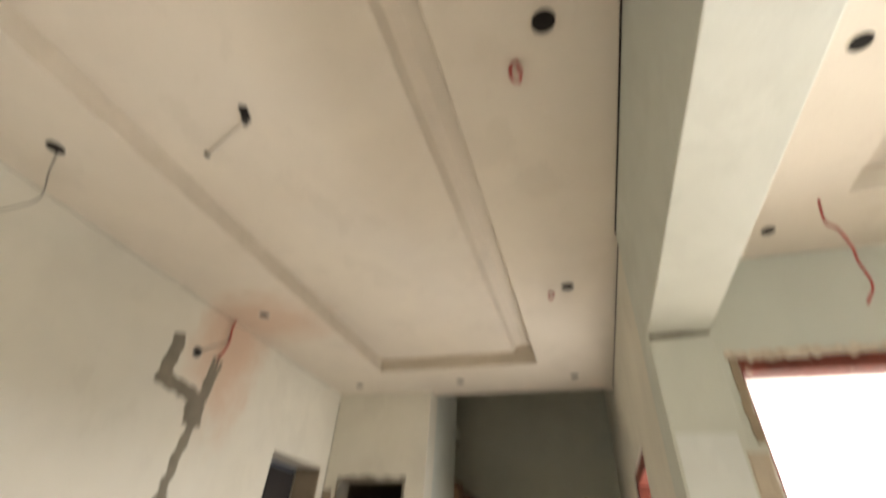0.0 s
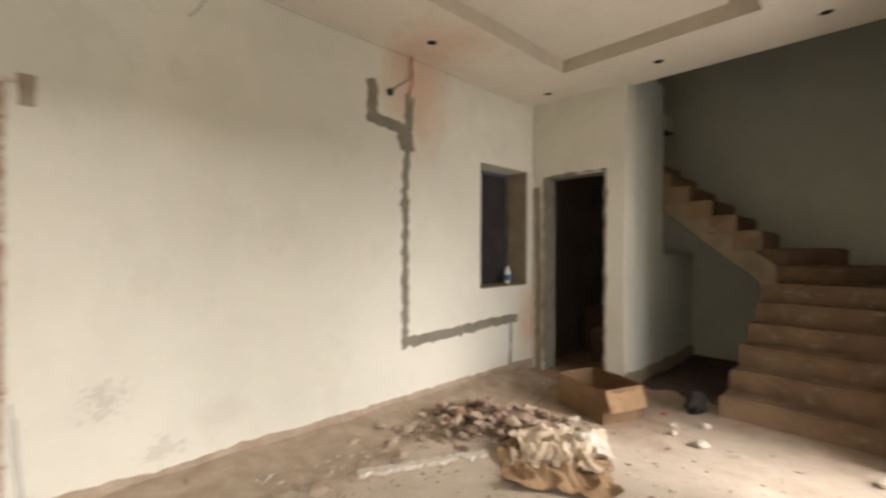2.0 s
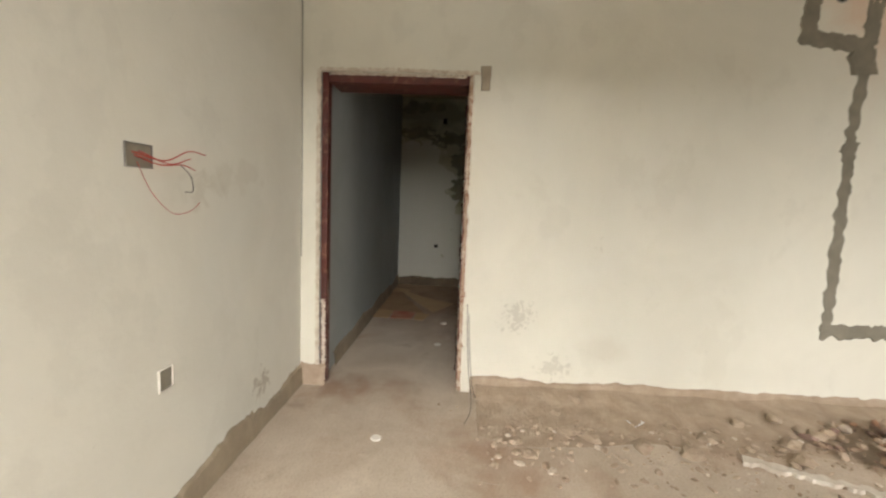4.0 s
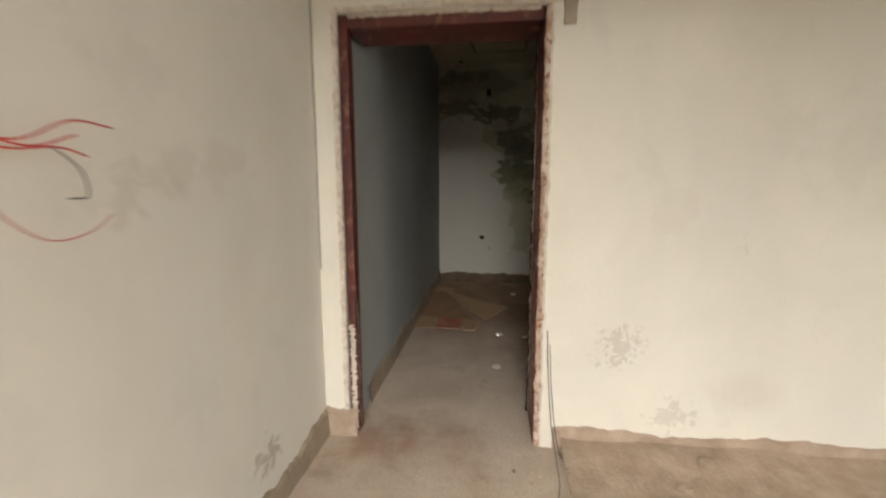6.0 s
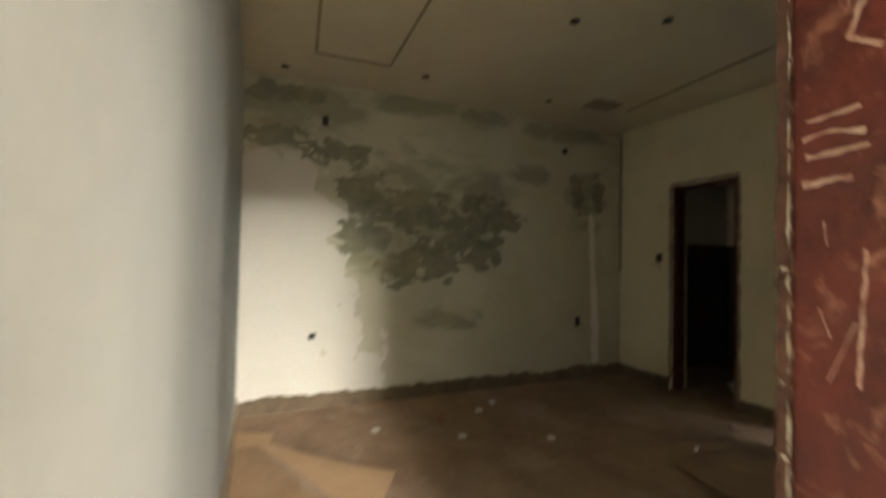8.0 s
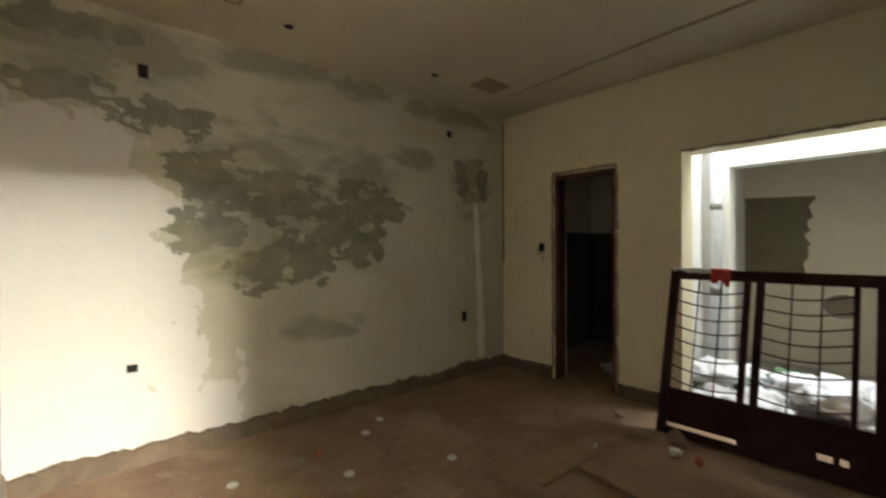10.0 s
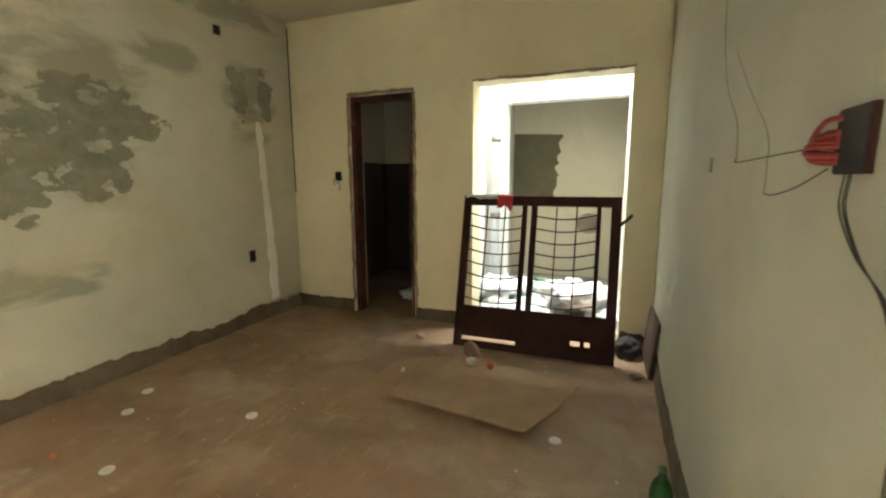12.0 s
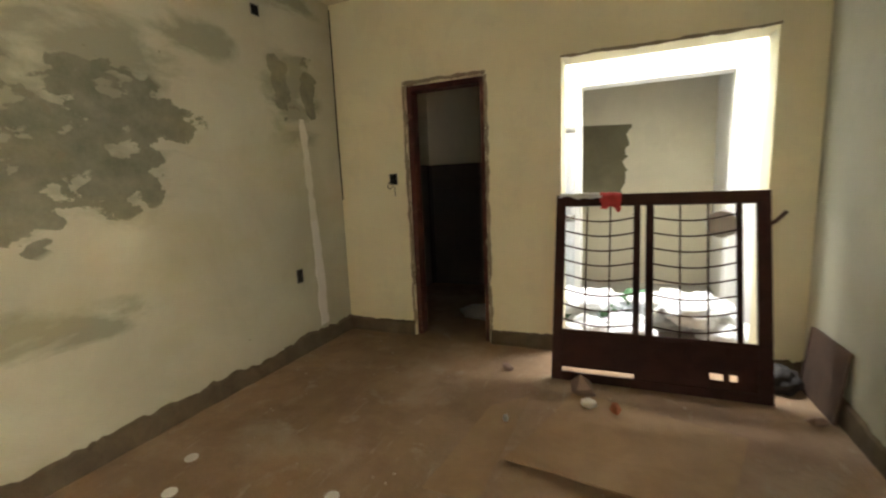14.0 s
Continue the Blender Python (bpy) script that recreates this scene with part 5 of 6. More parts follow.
for k in range(34):
    x, y = rng.gauss(-1.25, 0.55), rng.gauss(2.75, 0.55)
    if k > 26:
        x, y = rng.uniform(-0.9, 0.3), rng.uniform(2.7, 3.9)
    if x < -2.35 or (-1.8 < x < -1.0 and 3.2 < y < 4.0):
        continue
    s = rng.uniform(0.014, 0.034)
    bm = bmesh.new()
    chunk_into(bm, (0, 0, 0), s, rng)
    ob = link_mesh("plaster_lump", bm, (M_PALELUMP if k % 2 else M_RUBBLE) if k % 12 else M_BRICK)
    ob.matrix_world = pose(x, y, s * 0.33, 0, 0, rng.uniform(0, 360))
    tagged(ob, "loose lump of broken plaster on the floor" if k % 12 else "broken piece of red brick on the floor", "rubble", "loose lumps")
for x, y, s in ((-0.55, 3.40, 0.06), (0.27, 3.10, 0.085), (-0.80, 3.62, 0.04), (-0.62, 3.78, 0.04), (-0.75, 3.48, 0.035), (0.33, 3.62, 0.06)):
    bm = bmesh.new()
    chunk_into(bm, (0, 0, 0), s, rng, 0.8)
    ob = link_mesh("plaster_lump", bm, M_PALELUMP)
    ob.matrix_world = pose(x, y, s * 0.42, 0, 0, rng.uniform(0, 360))
    tagged(ob, "large pale plaster lump near the stairs", "rubble", "loose lumps")
# low dirt ridge at the foot of the west wall
bm = bmesh.new()
nu, nv = 220, 26
grid = []
for i in range(nu + 1):
    y = 0.10 + 3.9 * i / nu
    row = []
    for j in range(nv + 1):
        t = j / nv
        w = 0.62 + 0.2 * noise.noise((y * 1.4, 3, 0))
        h = 0.07 * (1 - t) ** 1.9 * (1 + 0.5 * noise.noise((y * 2.5, 9, 0))) + (0.020 * noise.noise((y * 6, t * 4, 2)) + 0.009 * noise.noise((y * 15, t * 9, 5))) * min(1.0, 6 * t) * (1 - t)
        row.append(bm.verts.new((WX + 0.004 + w * t, y, max(h, -0.002) - (0.006 if j == nv else 0))))
    grid.append(row)
for p, q in zip(grid, grid[1:]):
    for j in range(nv):
        bm.faces.new((p[j], p[j + 1], q[j + 1], q[j]))
bmesh.ops.recalc_face_normals(bm, faces=bm.faces[:])
tagged(link_mesh("dirt_ridge", bm, M_DIRTFOOT, None, True), "low ridge of brown dirt along the wall's foot", "dirt", kind="stuff")
# clods of brown dirt on the bank
rk = random.Random(17)
for k in range(22):
    y, d = rk.uniform(0.2, 2.2), rk.uniform(0.12, 0.75)
    sz = rk.uniform(0.018, 0.05)
    bm = bmesh.new()
    bmesh.ops.create_icosphere(bm, subdivisions=3, radius=1.0)
    so = rk.uniform(0, 40)
    for v in bm.verts:
        p = v.co.copy()
        q = p * (1 + 0.4 * noise.noise((p.x * 1.8 + so, p.y * 1.8, p.z * 1.8)) + 0.18 * noise.noise((p.x * 6 + so, p.y * 6, p.z * 6)))
        v.co = Vector((q.x * sz * 1.3, q.y * sz, q.z * sz * 0.6))
    ob = link_mesh("dirt_clod", bm, M_DIRTFOOT, None, True)
    ob.matrix_world = pose(WX + d, y, 0.07 * max(0.0, 1 - d / 0.62) ** 1.9 + sz * 0.2, 0, 0, rk.uniform(0, 360))
    tagged(ob, "crumbly clod of brown dirt at the wall's foot", "dirt clod", "dirt clods")
# pale strip of plaster beside the heap
strip = link_mesh("plaster_strip", ragged_ribbon(FLOOR, [(-1.86, 1.50), (-1.74, 1.74), (-1.60, 2.06), (-1.50, 2.26)], 0.07, 0.018, 0.012, 0.85, 93, 2), M_PALELUMP)
tagged(strip, "crumbly pale strip of old plaster lying beside the rubble", "plaster strip")
pap = bmesh.new()
for i in range(5):
    for j in range(5):
        pap.verts.new((i * 0.03 - 0.06, j * 0.022 - 0.044, 0.008 + 0.02 * abs(noise.noise((i * 0.7, j * 0.9, 4)))))
pap.verts.ensure_lookup_table()
for i in range(4):
    for j in range(4):
        pap.faces.new([pap.verts[k] for k in (i * 5 + j, i * 5 + 5 + j, i * 5 + 6 + j, i * 5 + 1 + j)])
bmesh.ops.solidify(pap, geom=pap.faces[:], thickness=0.002)
ob = link_mesh("paper_scrap", pap, M_WHITEBAG)
ob.matrix_world = pose(-2.2, 1.05, 0.002, 0, 0, 35)
tagged(ob, "crumpled white paper scrap on the dirt", "paper")


def cap_lid(x, y, r=0.032, broken=False):
    ob = holder("plastic_disc", pose(x, y, 0.0, 0, 0, (x * 97) % 360))
    part("disc", lathe_bm([(r * 0.92, 0.0), (r, 0.003), (r, 0.008), (r * 0.9, 0.011), (r * 0.75, 0.009)], 20), M_CAPW, ob)
    return tagged(ob, "small round white plastic disc lying on the floor", "disc", "plastic discs")


cap_lid(-1.85, -0.46, 0.03)
for x, y in ((-5.0, 1.16), (-5.84, 1.14), (-5.70, 0.93), (-5.26, 0.56), (-3.37, 1.54), (-5.59, -0.01), (-4.15, -0.19), (-4.10, 0.04), (-3.45, -0.215)):
    cap_lid(x, y)

# open cardboard box
def cardboard_box(m):
    thing = holder("cardboard_box", m)
    w, d, h, t = 0.27, 0.20, 0.27, 0.006
    part("base", box(-w + t, w - t, -d + t, d - t, 0.0, t), M_CARD, thing)
    def panel(nm, size_u, height, mm, material, bulge, seed):
        bm = bmesh.new()
        n1, n2 = 10, 6
        vs_ = [[bm.verts.new((size_u * (i / n1 - 0.5), bulge * math.sin(math.pi * i / n1) * math.sin(1.57 * j / n2) + 0.012 * noise.noise((i * 0.5, j * 0.6, seed)), height * j / n2)) for j in range(n2 + 1)] for i in range(n1 + 1)]
        for i in range(n1):
            for j in range(n2):
                bm.faces.new((vs_[i][j], vs_[i + 1][j], vs_[i + 1][j + 1], vs_[i][j + 1]))
        bmesh.ops.solidify(bm, geom=bm.faces[:], thickness=t)
        bmesh.ops.transform(bm, matrix=mm, verts=bm.verts[:])
        part(nm, bm, material, thing)
    panel("side", 2 * w, h, pose(0, -d, 0), M_CARD, -0.02, 1)
    panel("side", 2 * w, h, pose(0, d, 0), M_CARD, 0.03, 2)
    panel("side", 2 * d, h, pose(-w, 0, 0, 0, 0, 90), M_CARD, 0.02, 3)
    panel("side", 2 * d, h, pose(w, 0, 0, 0, 0, 90), M_CARD, -0.02, 4)
    panel("flap", 2 * d - 0.02, 0.17, pose(w + 0.004, 0, h, 0, 0, 90) @ pose(0, 0, 0, 160, 0, 0), M_CARD_IN, 0.015, 5)
    panel("flap", 2 * d - 0.02, 0.10, pose(-w, 0, h, 0, 0, 90) @ pose(0, 0, 0, -125, 0, 0), M_CARD_IN, 0.01, 6)
    panel("flap", 2 * w - 0.02, 0.12, pose(0, d, h, -118, 0, 0), M_CARD_IN, 0.01, 7)
    return tagged(thing, "open brown cardboard box with bent flaps on the floor", "cardboard box")


cardboard_box(pose(-1.36, 3.54, 0.0, 0, 0, -20))

# crumpled sack
def ridged(p, f):
    return 1 - 2 * abs(noise.noise((p.x * f, p.y * f, p.z * f)))


def crumpled(w, d, high, seed, fold, curl):
    """A torn piece of sack paper: sharp creases, edges curled up, an uneven outline."""
    bm = bmesh.new()
    n_ = 46
    rows_ = []
    for i in range(n_ + 1):
        row = []
        for j in range(n_ + 1):
            u, v = i / n_ * 2 - 1, j / n_ * 2 - 1
            ang = math.atan2(v, u)
            rim = 1 + 0.22 * noise.noise((math.cos(ang) * 1.6, math.sin(ang) * 1.6, seed)) + 0.07 * noise.noise((math.cos(ang) * 7, math.sin(ang) * 7, seed))
            x, y = u * w / 2 * rim, v * d / 2 * rim
            q = Vector((x * fold + seed, y * fold, seed * 0.3))
            q += 0.4 * noise.noise_vector((q.x, q.y, 4.0))
            r = max(abs(u), abs(v))
            h = 0.012 + high * (1 - r ** 2) * 0.5 + high * (0.55 * (1 - abs(noise.noise(q)) * 3.2) + 0.3 * (1 - abs(noise.noise(q * 2.3)) * 3.0)) * (1 - 0.55 * r) + curl * max(0.0, r - 0.7) / 0.3 * max(0.0, noise.noise((math.cos(ang) * 2, math.sin(ang) * 2, seed + 6)) + 0.1)
            row.append(bm.verts.new((x + 0.02 * noise.noise((y * 9, seed, 1)), y + 0.02 * noise.noise((x * 9, seed, 2)), max(0.004, h))))
        rows_.append(row)
    for p_, q_ in zip(rows_, rows_[1:]):
        for j in range(n_):
            bm.faces.new((p_[j], q_[j], q_[j + 1], p_[j + 1]))
    return bm


sack = holder("crumpled_sack", pose(-1.12, 2.55, 0.0, 0, 0, 28))
for nm, x, y, z, rz, w_, d_, hi, sd, fo, cu, mt, lb_ in (
        ("paper_layer", -0.02, -0.20, 0.0, 8, 0.66, 0.40, 0.07, 3, 6.0, 0.06, M_CARD, "torn brown paper outer layer"),
        ("cloth", 0.0, 0.05, 0.02, 0, 0.56, 0.56, 0.13, 7, 6.5, 0.05, M_SACK, ""),
        ("cloth", -0.12, 0.00, 0.05, 40, 0.34, 0.44, 0.10, 12, 7.5, 0.08, M_SACK, ""),
        ("lining", 0.13, 0.04, 0.06, 20, 0.32, 0.26, 0.09, 19, 8.0, 0.07, M_PALELUMP, "pale crumpled inner layer"),
        ("lining", 0.02, 0.24, 0.02, -30, 0.30, 0.22, 0.08, 24, 8.0, 0.05, M_PALELUMP, "pale crumpled inner layer"),
        ("paper_layer", -0.25, 0.12, 0.0, 70, 0.36, 0.20, 0.08, 29, 7.0, 0.06, M_CARD, "torn brown paper outer layer")):
    bm = crumpled(w_, d_, hi, sd, fo, cu)
    bmesh.ops.transform(bm, matrix=pose(x, y, z, 0, 0, rz), verts=bm.verts[:])
    part(nm, bm, mt, sack, lb_)
tagged(sack, "crumpled beige-brown sack torn open on the floor", "sack")
# dark bundle under the stairs
bm = bmesh.new()
bmesh.ops.create_icosphere(bm, subdivisions=4, radius=1.0)
for v in bm.verts:
    p = v.co.copy()
    q = p * (1 + 0.35 * noise.noise((p.x * 2.5, p.y * 2.5, p.z * 2.5)) + 0.1 * noise.noise((p.x * 8, p.y * 8, p.z * 8)))
    v.co = Vector((q.x * 0.075, q.y * 0.12, max(0.0, q.z * 0.10 + 0.07)))
ob = link_mesh("dark_plastic_bag", bm, M_DARK, None, True)
ob.matrix_world = pose(-0.78, 4.10, 0.0)
tagged(ob, "crumpled dark plastic bag beside the stair foot", "bag")

# dark soil swept under the flight, its near-black colour also holding the deep shade
bm = bmesh.new()
n1, n2 = 26, 50
vs_ = []
for i in range(n1 + 1):
    row = []
    for j in range(n2 + 1):
        u, v = i / n1, j / n2
        edge = min(u, 1 - u, v, 1 - v) * 6
        x = GX + 0.02 + 0.86 * u + 0.05 * noise.noise((v * 5, 3, 1))
        y = 4.42 + 1.84 * v + 0.16 * noise.noise((u * 4, 8, 2)) * (1 - v)
        z = 0.055 * min(1.0, edge) * (0.5 + 0.7 * noise.noise((u * 4, v * 8, 6)) + 0.25 * noise.noise((u * 17, v * 34, 2)))
        row.append(bm.verts.new((x, y, max(-0.002, z) if edge > 0 else -0.004)))
    vs_.append(row)
for p, q in zip(vs_, vs_[1:]):
    for j in range(n2):
        bm.faces.new((p[j], q[j], q[j + 1], p[j + 1]))
tagged(link_mesh("dirt_heap", bm, mottled("shade_dark_soil", (0.085, 0.06, 0.042), (0.045, 0.032, 0.024), 9, 80, 0.95, 0.6), None, True), "low heap of dark soil under the stair flight, blackened for the shade", "dirt", kind="stuff")

# ---------------------------------------------------------------- kitchen clutter
def plain_carton(x, y, z, w, d, h, rz, material, label):
    ob = link_mesh("carton", box(-w / 2, w / 2, -d / 2, d / 2, 0, h, 0.006), material)
    ob.matrix_world = pose(x, y, z, 0, 0, rz)
    return tagged(ob, label, "carton")


# Old-board brown dims these two cartons, since the kitchen is unlit.
plain_carton(-1.95, 5.2, 0.002, 0.5, 0.4, 0.38, 12, M_OLDBOARD, "brown cardboard carton on the kitchen floor")
plain_carton(-2.2, 5.5, 0.002, 0.45, 0.4, 0.6, -8, M_OLDBOARD, "tall brown cardboard carton in the dark kitchen")
plain_carton(-1.9, 6.70, 2.05, 0.5, 0.35, 0.45, 0, M_WHITE, "white box high on the kitchen wall")
plain_carton(-1.9, 6.72, 2.0, 0.6, 0.33, 0.05, 0, M_DARK, "dark kitchen shelf board carrying a white box")

# ---------------------------------------------------------------- porch litter
for k in range(34):
    s = rng.uniform(0.02, 0.06)
    bm = bmesh.new()
    chunk_into(bm, (0, 0, 0), s, rng)
    ob = link_mesh("plaster_lump", bm, M_WHITE)
    ob.matrix_world = pose(rng.uniform(0.7, 1.7), rng.uniform(3.6, 4.75), -0.02 + s * 0.3, 0, 0, rng.uniform(0, 360))
    tagged(ob, "white plaster lump on the sunlit porch floor", "rubble", "porch lumps")
yl = holder("yellow_tool", pose(1.18, 3.35, -0.02, 0, 0, -35))
part("body", tube_bm([(-0.10, 0, 0.03), (0.04, 0, 0.03)], 0.028, 12), M_YELLOW, yl)
part("tip", tube_bm([(0.04, 0, 0.028), (0.11, 0, 0.024)], 0.02, 12), M_BLACKWIRE, yl, "black end piece")
tagged(yl, "yellow tool with a dark end on the porch floor", "tool")

# ---------------------------------------------------------------- bedroom: cardboard, gate, bottle and litter
def flat_sheet(name, corners, label, z=0.004, lift=0.0, material=M_CARD, seed=0):
    """A sheet of thick card on the floor through four corners, with raised edges."""
    bm = bmesh.new()
    n_ = 14
    c0, c1, c2, c3 = [Vector((*c_, 0)) for c_ in corners]
    vs_ = []
    for i in range(n_ + 1):
        row = []
        for j in range(n_ + 1):
            s, t = i / n_, j / n_
            p = (c0 * (1 - s) + c1 * s) * (1 - t) + (c3 * (1 - s) + c2 * s) * t
            p.x += 0.008 * noise.noise((s * 6, t * 6, seed))
            p.y += 0.008 * noise.noise((s * 6, t * 6, seed + 3))
            p.z = z + lift * ((1 - t) ** 3) * (0.6 + 0.4 * s) + 0.004 * abs(noise.noise((s * 4, t * 4, seed + 7)))
            row.append(bm.verts.new(p))
        vs_.append(row)
    for i in range(n_):
        for j in range(n_):
            bm.faces.new((vs_[i][j], vs_[i + 1][j], vs_[i + 1][j + 1], vs_[i][j + 1]))
    bmesh.ops.recalc_face_normals(bm, faces=bm.faces[:])
    bmesh.ops.solidify(bm, geom=bm.faces[:], thickness=0.005)
    return tagged(link_mesh(name, bm, material), label, "cardboard")


flat_sheet("cardboard_sheet", [(-4.37, 1.615), (-3.52, 1.48), (-3.30, 2.20), (-4.15, 2.42)], "large flat brown cardboard sheet with a curled edge", 0.006, 0.05, seed=1)
flat_sheet("cardboard_sheet", [(-4.66, 1.34), (-4.41, 1.34), (-4.39, 2.28), (-4.58, 2.10)], "flat brown cardboard strip lying on the floor", 0.008, 0.0, seed=2)
flat_sheet("cardboard_sheet", [(-5.95, -0.97), (-4.58, -0.98), (-4.50, -0.42), (-5.08, -0.66)], "flat brown cardboard sheet by the wall", 0.006, 0.0, seed=3)
flat_sheet("cardboard_sheet", [(-4.42, -0.32), (-4.80, -0.09), (-5.80, -0.94), (-5.90, -0.97)], "brown cardboard leaf folded over another", 0.016, 0.05, seed=4, material=M_CARD_IN)
flat_sheet("cardboard_sheet", [(-4.58, -0.99), (-4.25, -0.985), (-4.23, -0.80), (-4.56, -0.80)], "pale cardboard flap on the floor", 0.012, 0.0, seed=5, material=M_CARD_IN)
flat_sheet("printed_card", [(-4.55, -0.79), (-4.24, -0.78), (-4.22, -0.55), (-4.53, -0.53)], "red printed card panel on the cardboard", 0.014, 0.0, seed=6, material=mottled("red_print", (0.42, 0.11, 0.07), (0.50, 0.30, 0.20), 7, 60, 0.8, 0.1))
flat_sheet("cardboard_sheet", [(-4.52, -0.525), (-4.21, -0.52), (-4.20, -0.42), (-4.46, -0.36)], "torn corner of brown cardboard beside the red print", 0.012, 0.0, seed=8, material=M_CARD_IN)
flat_sheet("torn_card", [(-4.24, 0.40), (-4.16, 0.44), (-4.22, 0.76), (-4.29, 0.74)], "torn reddish strip of printed card on the floor", 0.004, 0.02, seed=9, material=mottled("faded_red_print", (0.28, 0.12, 0.085), (0.26, 0.15, 0.10), 9, 60, 0.85, 0.1))
flat_sheet("cardboard_sheet", [(-4.05, -0.02), (-3.72, 0.30), (-3.80, 0.36), (-4.10, 0.06)], "thin brown strip of torn card", 0.004, 0.0, seed=7)

gate = holder("iron_gate", look((0, 0, 0), (0, 0, -1)))
GL, GH = 1.215, 1.228
lean = math.degrees(math.atan2(0.315, 1.19))
gate.matrix_world = pose(-4.310, 2.588, 0.0, -lean, 0, 1.2)


def bar(nm, x0, x1, z0, z1, d=0.036, bev=0.004, label=""):
    part(nm, box(x0, x1, -d / 2, d / 2, z0, z1, bev), M_IRON, gate, label)


bar("stile", 0.0, 0.062, 0, GH)
bar("stile", GL - 0.07, GL, 0, GH)
bar("top_rail", 0.062, GL - 0.07, GH - 0.075, GH)
bar("bottom_rail", 0.062, GL - 0.07, 0.0, 0.055)
bar("mullion", 0.485, 0.525, 0.33, GH - 0.075, 0.03)
bar("mullion", 0.557, 0.602, 0.33, GH - 0.075, 0.03)
bar("mullion", 1.045, 1.075, 0.33, GH - 0.075, 0.03)
bar("mid_rail", 0.062, GL - 0.07, 0.30, 0.33, 0.034)
part("kick_plate", box(0.062, 0.50, -0.004, 0.004, 0.085, 0.30), M_IRON, gate, "thin dark sheet panel")
for x0, x1, z0, z1 in ((0.50, 0.905, 0.055, 0.30), (0.905, GL - 0.07, 0.142, 0.30), (0.905, GL - 0.07, 0.055, 0.105), (0.975, 1.005, 0.105, 0.142), (1.045, GL - 0.07, 0.105, 0.142)):
    part("kick_plate", box(x0, x1, -0.004, 0.004, z0, z1), M_IRON, gate, "thin dark sheet panel")
for k in range(8):
    z = 0.385 + 0.098 * k
    for x0, x1, ph in ((0.062, 0.485, 1.0), (0.602, 1.045, 1.0)):
        pts = []
        for i in range(13):
            t = i / 12
            pts.append((x0 + (x1 - x0) * t, 0.0, z - 0.030 * math.sin(math.pi * t) + (0.02 * t if x0 > 0.5 else 0.012 * (1 - t))))
        part("rod", tube_bm(pts, 0.0055, 6), M_IRON, gate, "thin bowed iron rod")
for x in (0.20, 0.345, 0.75, 0.90):
    part("rod", tube_bm([(x, 0.004, 0.33), (x, 0.004, GH - 0.075)], 0.0055, 6), M_IRON, gate)
part("latch", tube_bm([(GL - 0.01, 0, 1.02), (GL + 0.03, 0.0, 1.05), (GL + 0.075, 0, 1.10)], 0.013, 8), M_IRON, gate, "dark bent latch")
tagged(gate, "dark brown iron gate leaning in front of the opening", "gate")
gm = gate.matrix_world.copy()


def draped(name, u0, u1, drop, material, label, category, seed):
    """A limp piece over the gate's top rail."""
    bm = bmesh.new()
    n1, n2 = 12, 12
    vs_ = []
    for i in range(n1 + 1):
        s = i / n1
        row = []
        for j in range(n2 + 1):
            t = j / n2 * 2 - 1
            d = drop * (0.75 + 0.5 * noise.noise((s * 3, seed, 1))) * (1.0 if t < 0 else 0.6)
            z = GH + 0.010 - max(0, abs(t) - 0.25) / 0.75 * d + 0.012 * noise.noise((s * 5, t * 4, seed))
            y = (0.026 if t > 0 else -0.026) * min(1, abs(t) / 0.25) + (0.02 * noise.noise((s * 6, t * 3, seed + 4))) * (1 if abs(t) > 0.3 else 0) + (-0.015 if t < -0.3 else 0.015 if t > 0.3 else 0)
            row.append(bm.verts.new((u0 + (u1 - u0) * s + 0.02 * noise.noise((s * 3, t * 3, seed + 8)), y, z)))
        vs_.append(row)
    for i in range(n1):
        for j in range(n2):
            bm.faces.new((vs_[i][j], vs_[i + 1][j], vs_[i + 1][j + 1], vs_[i][j + 1]))
    bmesh.ops.recalc_face_normals(bm, faces=bm.faces[:])
    ob_ = link_mesh(name, bm, material, None, True)
    ob_.matrix_world = gm
    return tagged(ob_, label, category)


draped("red_rag", 0.28, 0.41, 0.15, M_REDCLOTH, "bright red rag hung over the gate's top rail", "cloth", 3)
draped("plastic_wrap", 0.02, 0.29, 0.05, M_WHITEBAG, "thin pale plastic wrap lying on the gate's rail", "plastic sheet", 6)
dish = holder("white_bowl", gm @ pose(0.985, 0.10, 1.03, 80, 0, 0))
part("bowl", lathe_bm([(0.05, 0.0), (0.075, 0.012), (0.09, 0.04), (0.086, 0.042), (0.07, 0.018), (0.04, 0.008)], 24), M_CAPW, dish, smooth=True)
tagged(dish, "shallow white plastic bowl hung behind the gate", "bowl")

# pale plastic bags and rubbish in the light shaft
rg = random.Random(21)
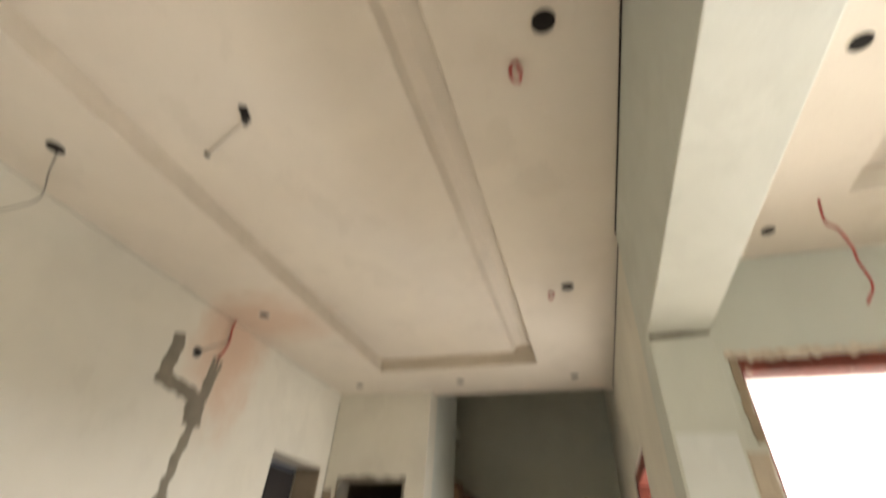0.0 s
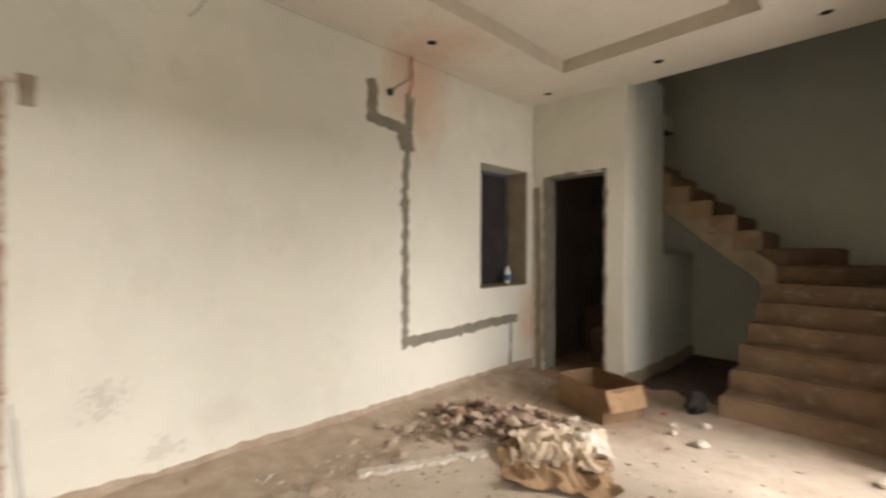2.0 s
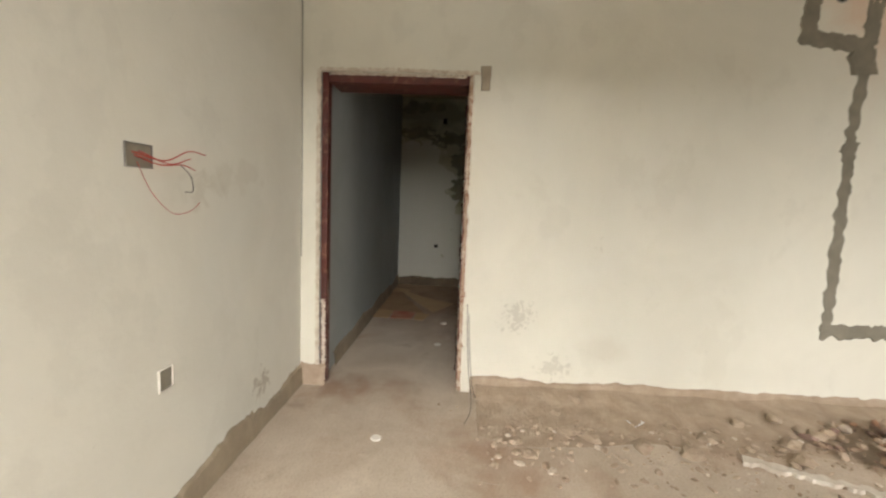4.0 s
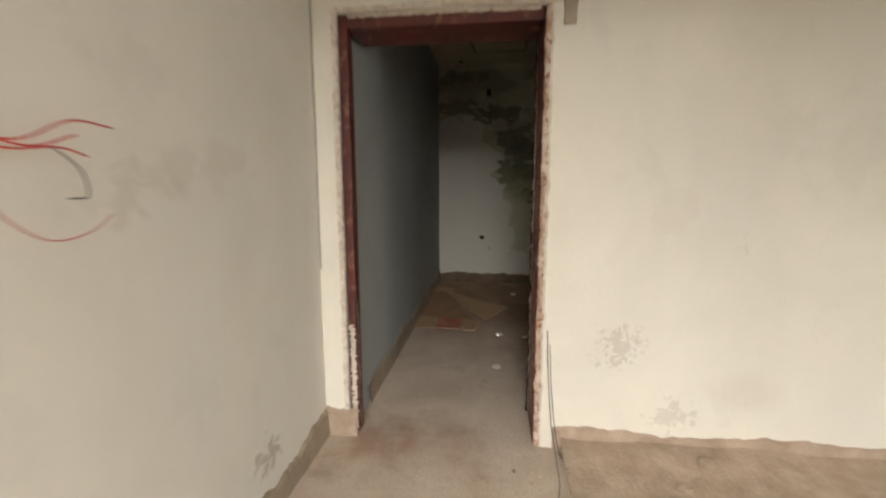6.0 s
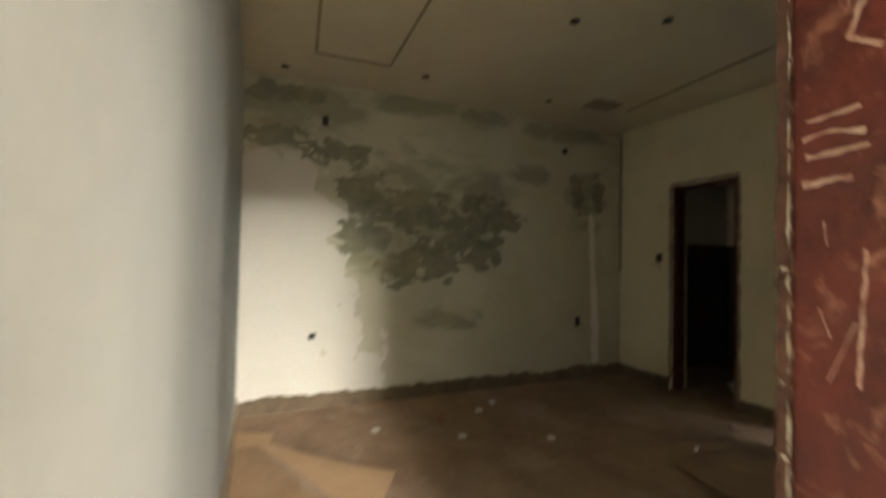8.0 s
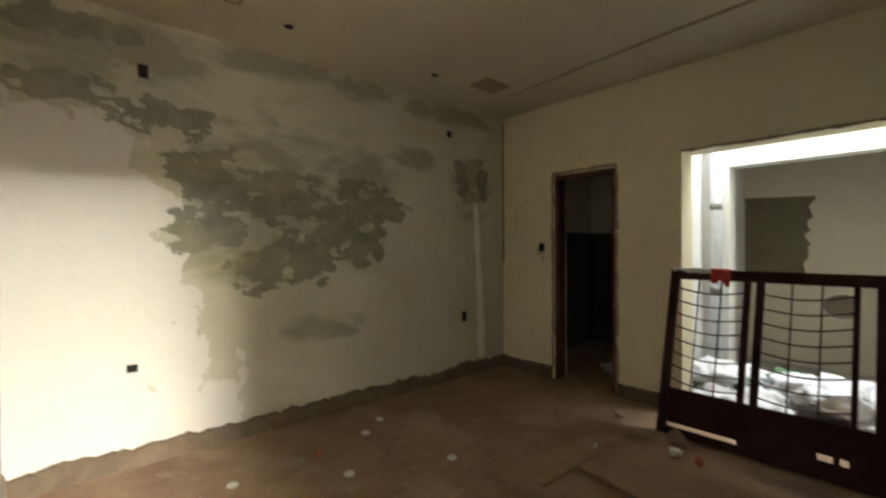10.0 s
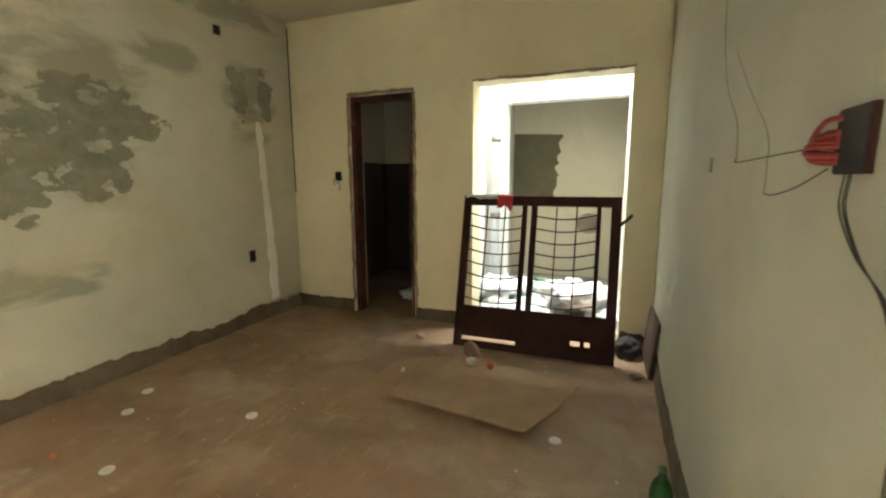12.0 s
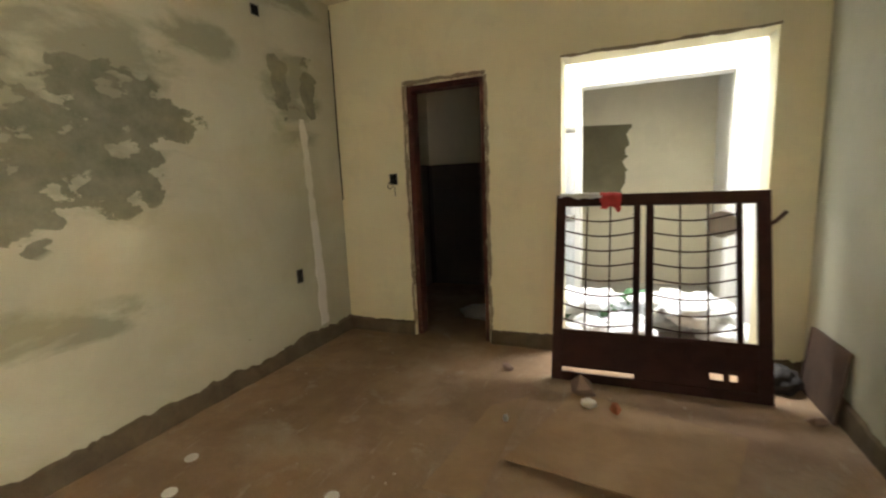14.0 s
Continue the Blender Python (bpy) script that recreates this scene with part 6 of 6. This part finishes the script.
for k in range(20):
    bm = bmesh.new()
    bmesh.ops.create_icosphere(bm, subdivisions=4, radius=1.0)
    sd = rg.uniform(0, 50)
    s = rg.uniform(0.10, 0.19)
    for v in bm.verts:
        p = v.co.copy()
        q = p * (1 + 0.38 * noise.noise((p.x * 2.2 + sd, p.y * 2.2, p.z * 2.2)) + 0.16 * ridged(Vector((p.x + sd, p.y, p.z)), 3.2) + 0.07 * ridged(Vector((p.x, p.y + sd, p.z)), 8.0))
        v.co = Vector((q.x * s * 1.25, q.y * s, max(-0.02, (q.z * 0.62 + 0.42) * s)))
    ob = link_mesh("plastic_bag", bm, M_WHITEBAG if k % 6 else M_GREENTRASH, None, True)
    x = -4.25 + 1.15 * ((k * 0.618) % 1.0)
    lay = k // 10
    ob.matrix_world = pose(x, rg.uniform(3.42, 3.95), 0.015 + 0.14 * lay, 0, 0, rg.uniform(0, 360))
    tagged(ob, "crumpled white plastic bag in the rubbish pile" if k % 6 else "green scrap in the rubbish pile", "plastic bag", "rubbish bags")

for px_, py_, pr in ((-4.375, 4.10, 0.045), (-4.42, 3.42, 0.03)):
    pipe = holder("drain_pipe", pose(px_, py_, 0.0))
    run = part("pipe", tube_bm([(0, 0, 0.0), (0, 0, 3.5)], pr, 16), M_WHITEBAG, pipe, smooth=True)
    for z in (0.9, 1.72, 2.7):
        part("collar", lathe_bm([(pr + 0.001, z), (pr + 0.008, z + 0.004), (pr + 0.008, z + 0.06), (pr + 0.001, z + 0.064)], 18), M_METALBOX, run, "grey pipe joint", True)
    tagged(pipe, "white plastic drain pipe in the light shaft", "pipe")

# rubble by the gate
for x, y, s, mt, lb_ in ((-4.10, 2.43, 0.085, M_RUBBLE, "grey stone lump in front of the gate"), (-4.05, 2.26, 0.07, M_CAPW, "white broken tile piece in front of the gate"),
                        (-3.91, 2.25, 0.058, M_BRICK, "red brick piece in front of the gate"), (-4.46, 1.98, 0.03, M_CAPW, "small pale chip on the cardboard"), (-2.95, 2.45, 0.05, M_RUBBLE, "plaster lump in the corner"),
                        (-4.62, 2.62, 0.05, M_RUBBLE, "pale plaster lump by the door"), (-5.60, 0.52, 0.03, M_BRICK, "small red brick crumb on the floor"), (-4.05, 0.75, 0.03, M_RUBBLE, "small lump on the bedroom floor")):
    bm = bmesh.new()
    chunk_into(bm, (0, 0, 0), s, rng, 0.85)
    ob = link_mesh("broken_lump", bm, mt)
    ob.matrix_world = pose(x, y, s * 0.45, 0, 0, rng.uniform(0, 360))
    tagged(ob, lb_, "rubble", "bedroom lumps")
bgrit = bmesh.new()
for k in range(260):
    chunk_into(bgrit, (rng.uniform(FX + 0.1, WB - 0.1), rng.uniform(BS + 0.1, BN - 0.1), 0.002), rng.uniform(0.003, 0.011), rng)
tagged(link_mesh("floor_grit", bgrit, M_CRUMB), "scattered plaster crumbs on the bedroom floor", "grit", kind="stuff")
# crumbs and dust lumps swept to the foot of the living room's west wall
rd = random.Random(31)
debris = bmesh.new()
for k in range(650):
    d = rd.random() ** 1.7
    u = rd.uniform(0.1, 2.4)
    if rd.random() < 0.45:
        u = 0.55 + 0.25 * rd.gauss(0, 1) if rd.random() < 0.5 else 1.25 + 0.2 * rd.gauss(0, 1)
    chunk_into(debris, (WX + 0.03 + d * 0.9, max(0.1, u), 0.002), rd.uniform(0.004, 0.012) if rd.random() < 0.72 else rd.uniform(0.012, 0.032), rd)
tagged(link_mesh("floor_debris", debris, M_CRUMB), "brown and beige plaster crumbs along the wall's foot", "debris", kind="stuff")
# boards leaning in the north-east corner
brd = holder("leaning_board", pose(-2.885, 2.69, 0.0, 0, 6, 2))
part("panel", box(-0.008, 0.008, -0.22, 0.21, 0.002, 0.39, 0.003), M_OLDBOARD, brd)
part("edge_strip", box(-0.010, 0.010, 0.211, 0.225, 0.002, 0.385, 0.002), M_IRON, brd, "dark edge strip")
tagged(brd, "dull brown board leaning against the wall in the corner", "board")
bm = bmesh.new()
bmesh.ops.create_icosphere(bm, subdivisions=4, radius=1.0)
for v in bm.verts:
    p = v.co.copy()
    q = p * (1 + 0.3 * noise.noise((p.x * 2.5, p.y * 2.5, p.z * 2.5 + 4)))
    v.co = Vector((q.x * 0.10, q.y * 0.12, max(0.0, q.z * 0.08 + 0.055)))
ob = link_mesh("dark_plastic_bag", bm, M_DARK, None, True)
ob.matrix_world = pose(-3.0, 2.87, 0.0)
tagged(ob, "dark plastic bag in the corner behind the gate", "bag")
# green bottle
gb = holder("green_bottle", pose(-2.93, 1.13, 0.0))
part("body", lathe_bm([(0.030, 0.0), (0.040, 0.008), (0.042, 0.03), (0.042, 0.10), (0.040, 0.105), (0.042, 0.11), (0.042, 0.15), (0.030, 0.19), (0.014, 0.215), (0.013, 0.235)]), M_GREENBOTTLE, gb, smooth=True)
part("cap", lathe_bm([(0.0155, 0.235), (0.0155, 0.25), (0.013, 0.252)]), M_GREENTRASH, gb, "dark green screw cap", True)
tagged(gb, "green plastic soft-drink bottle standing by the wall", "bottle")

# bathroom: dark tiled dado, each tile on its own
trim("wall_bathroom_dado", box(FX, -4.71, 4.985, 4.999, 0.0, 1.55), M_DARK, "dark mortar bed behind the bathroom tiles", "wall")
trim("wall_bathroom_dado", box(FX + 0.0005, FX + 0.0035, 3.33, 4.984, 0.0, 1.55), M_DARK, "dark mortar bed behind the bathroom side tiles", "wall")
tile_mesh = None
dado = bpy.data.objects["wall_bathroom_dado"]
for i in range(5):
    for j in range(5):
        x, z = -6.05 + 0.31 * i, 0.16 + 0.31 * j
        if tile_mesh is None:
            t_ = part("tile", box(-0.152, 0.152, -0.008, 0.0, -0.152, 0.152, 0.002), M_TILE, dado)
            tile_mesh = t_.data
        else:
            t_ = new("tile", tile_mesh)
            t_.parent = dado
        t_.location = (x, 4.984, z)
for i in range(5):
    for j in range(5):
        t_ = new("tile", tile_mesh)
        t_.parent = dado
        t_.rotation_euler = (0, 0, radians(90))
        t_.location = (FX + 0.004, 3.50 + 0.31 * i, 0.16 + 0.31 * j)
toilet_rag = bmesh.new()
bmesh.ops.create_icosphere(toilet_rag, subdivisions=3, radius=1.0)
for v in toilet_rag.verts:
    p = v.co.copy()
    q = p * (1 + 0.4 * noise.noise((p.x * 3, p.y * 3, p.z * 3 + 9)))
    v.co = Vector((q.x * 0.22, q.y * 0.15, max(0.0, q.z * 0.07 + 0.04)))
ob = link_mesh("plastic_sheet", toilet_rag, M_WHITEBAG, None, True)
ob.matrix_world = pose(-5.15, 3.75, 0.0)
tagged(ob, "crumpled pale plastic sheet on the bathroom floor", "plastic sheet")
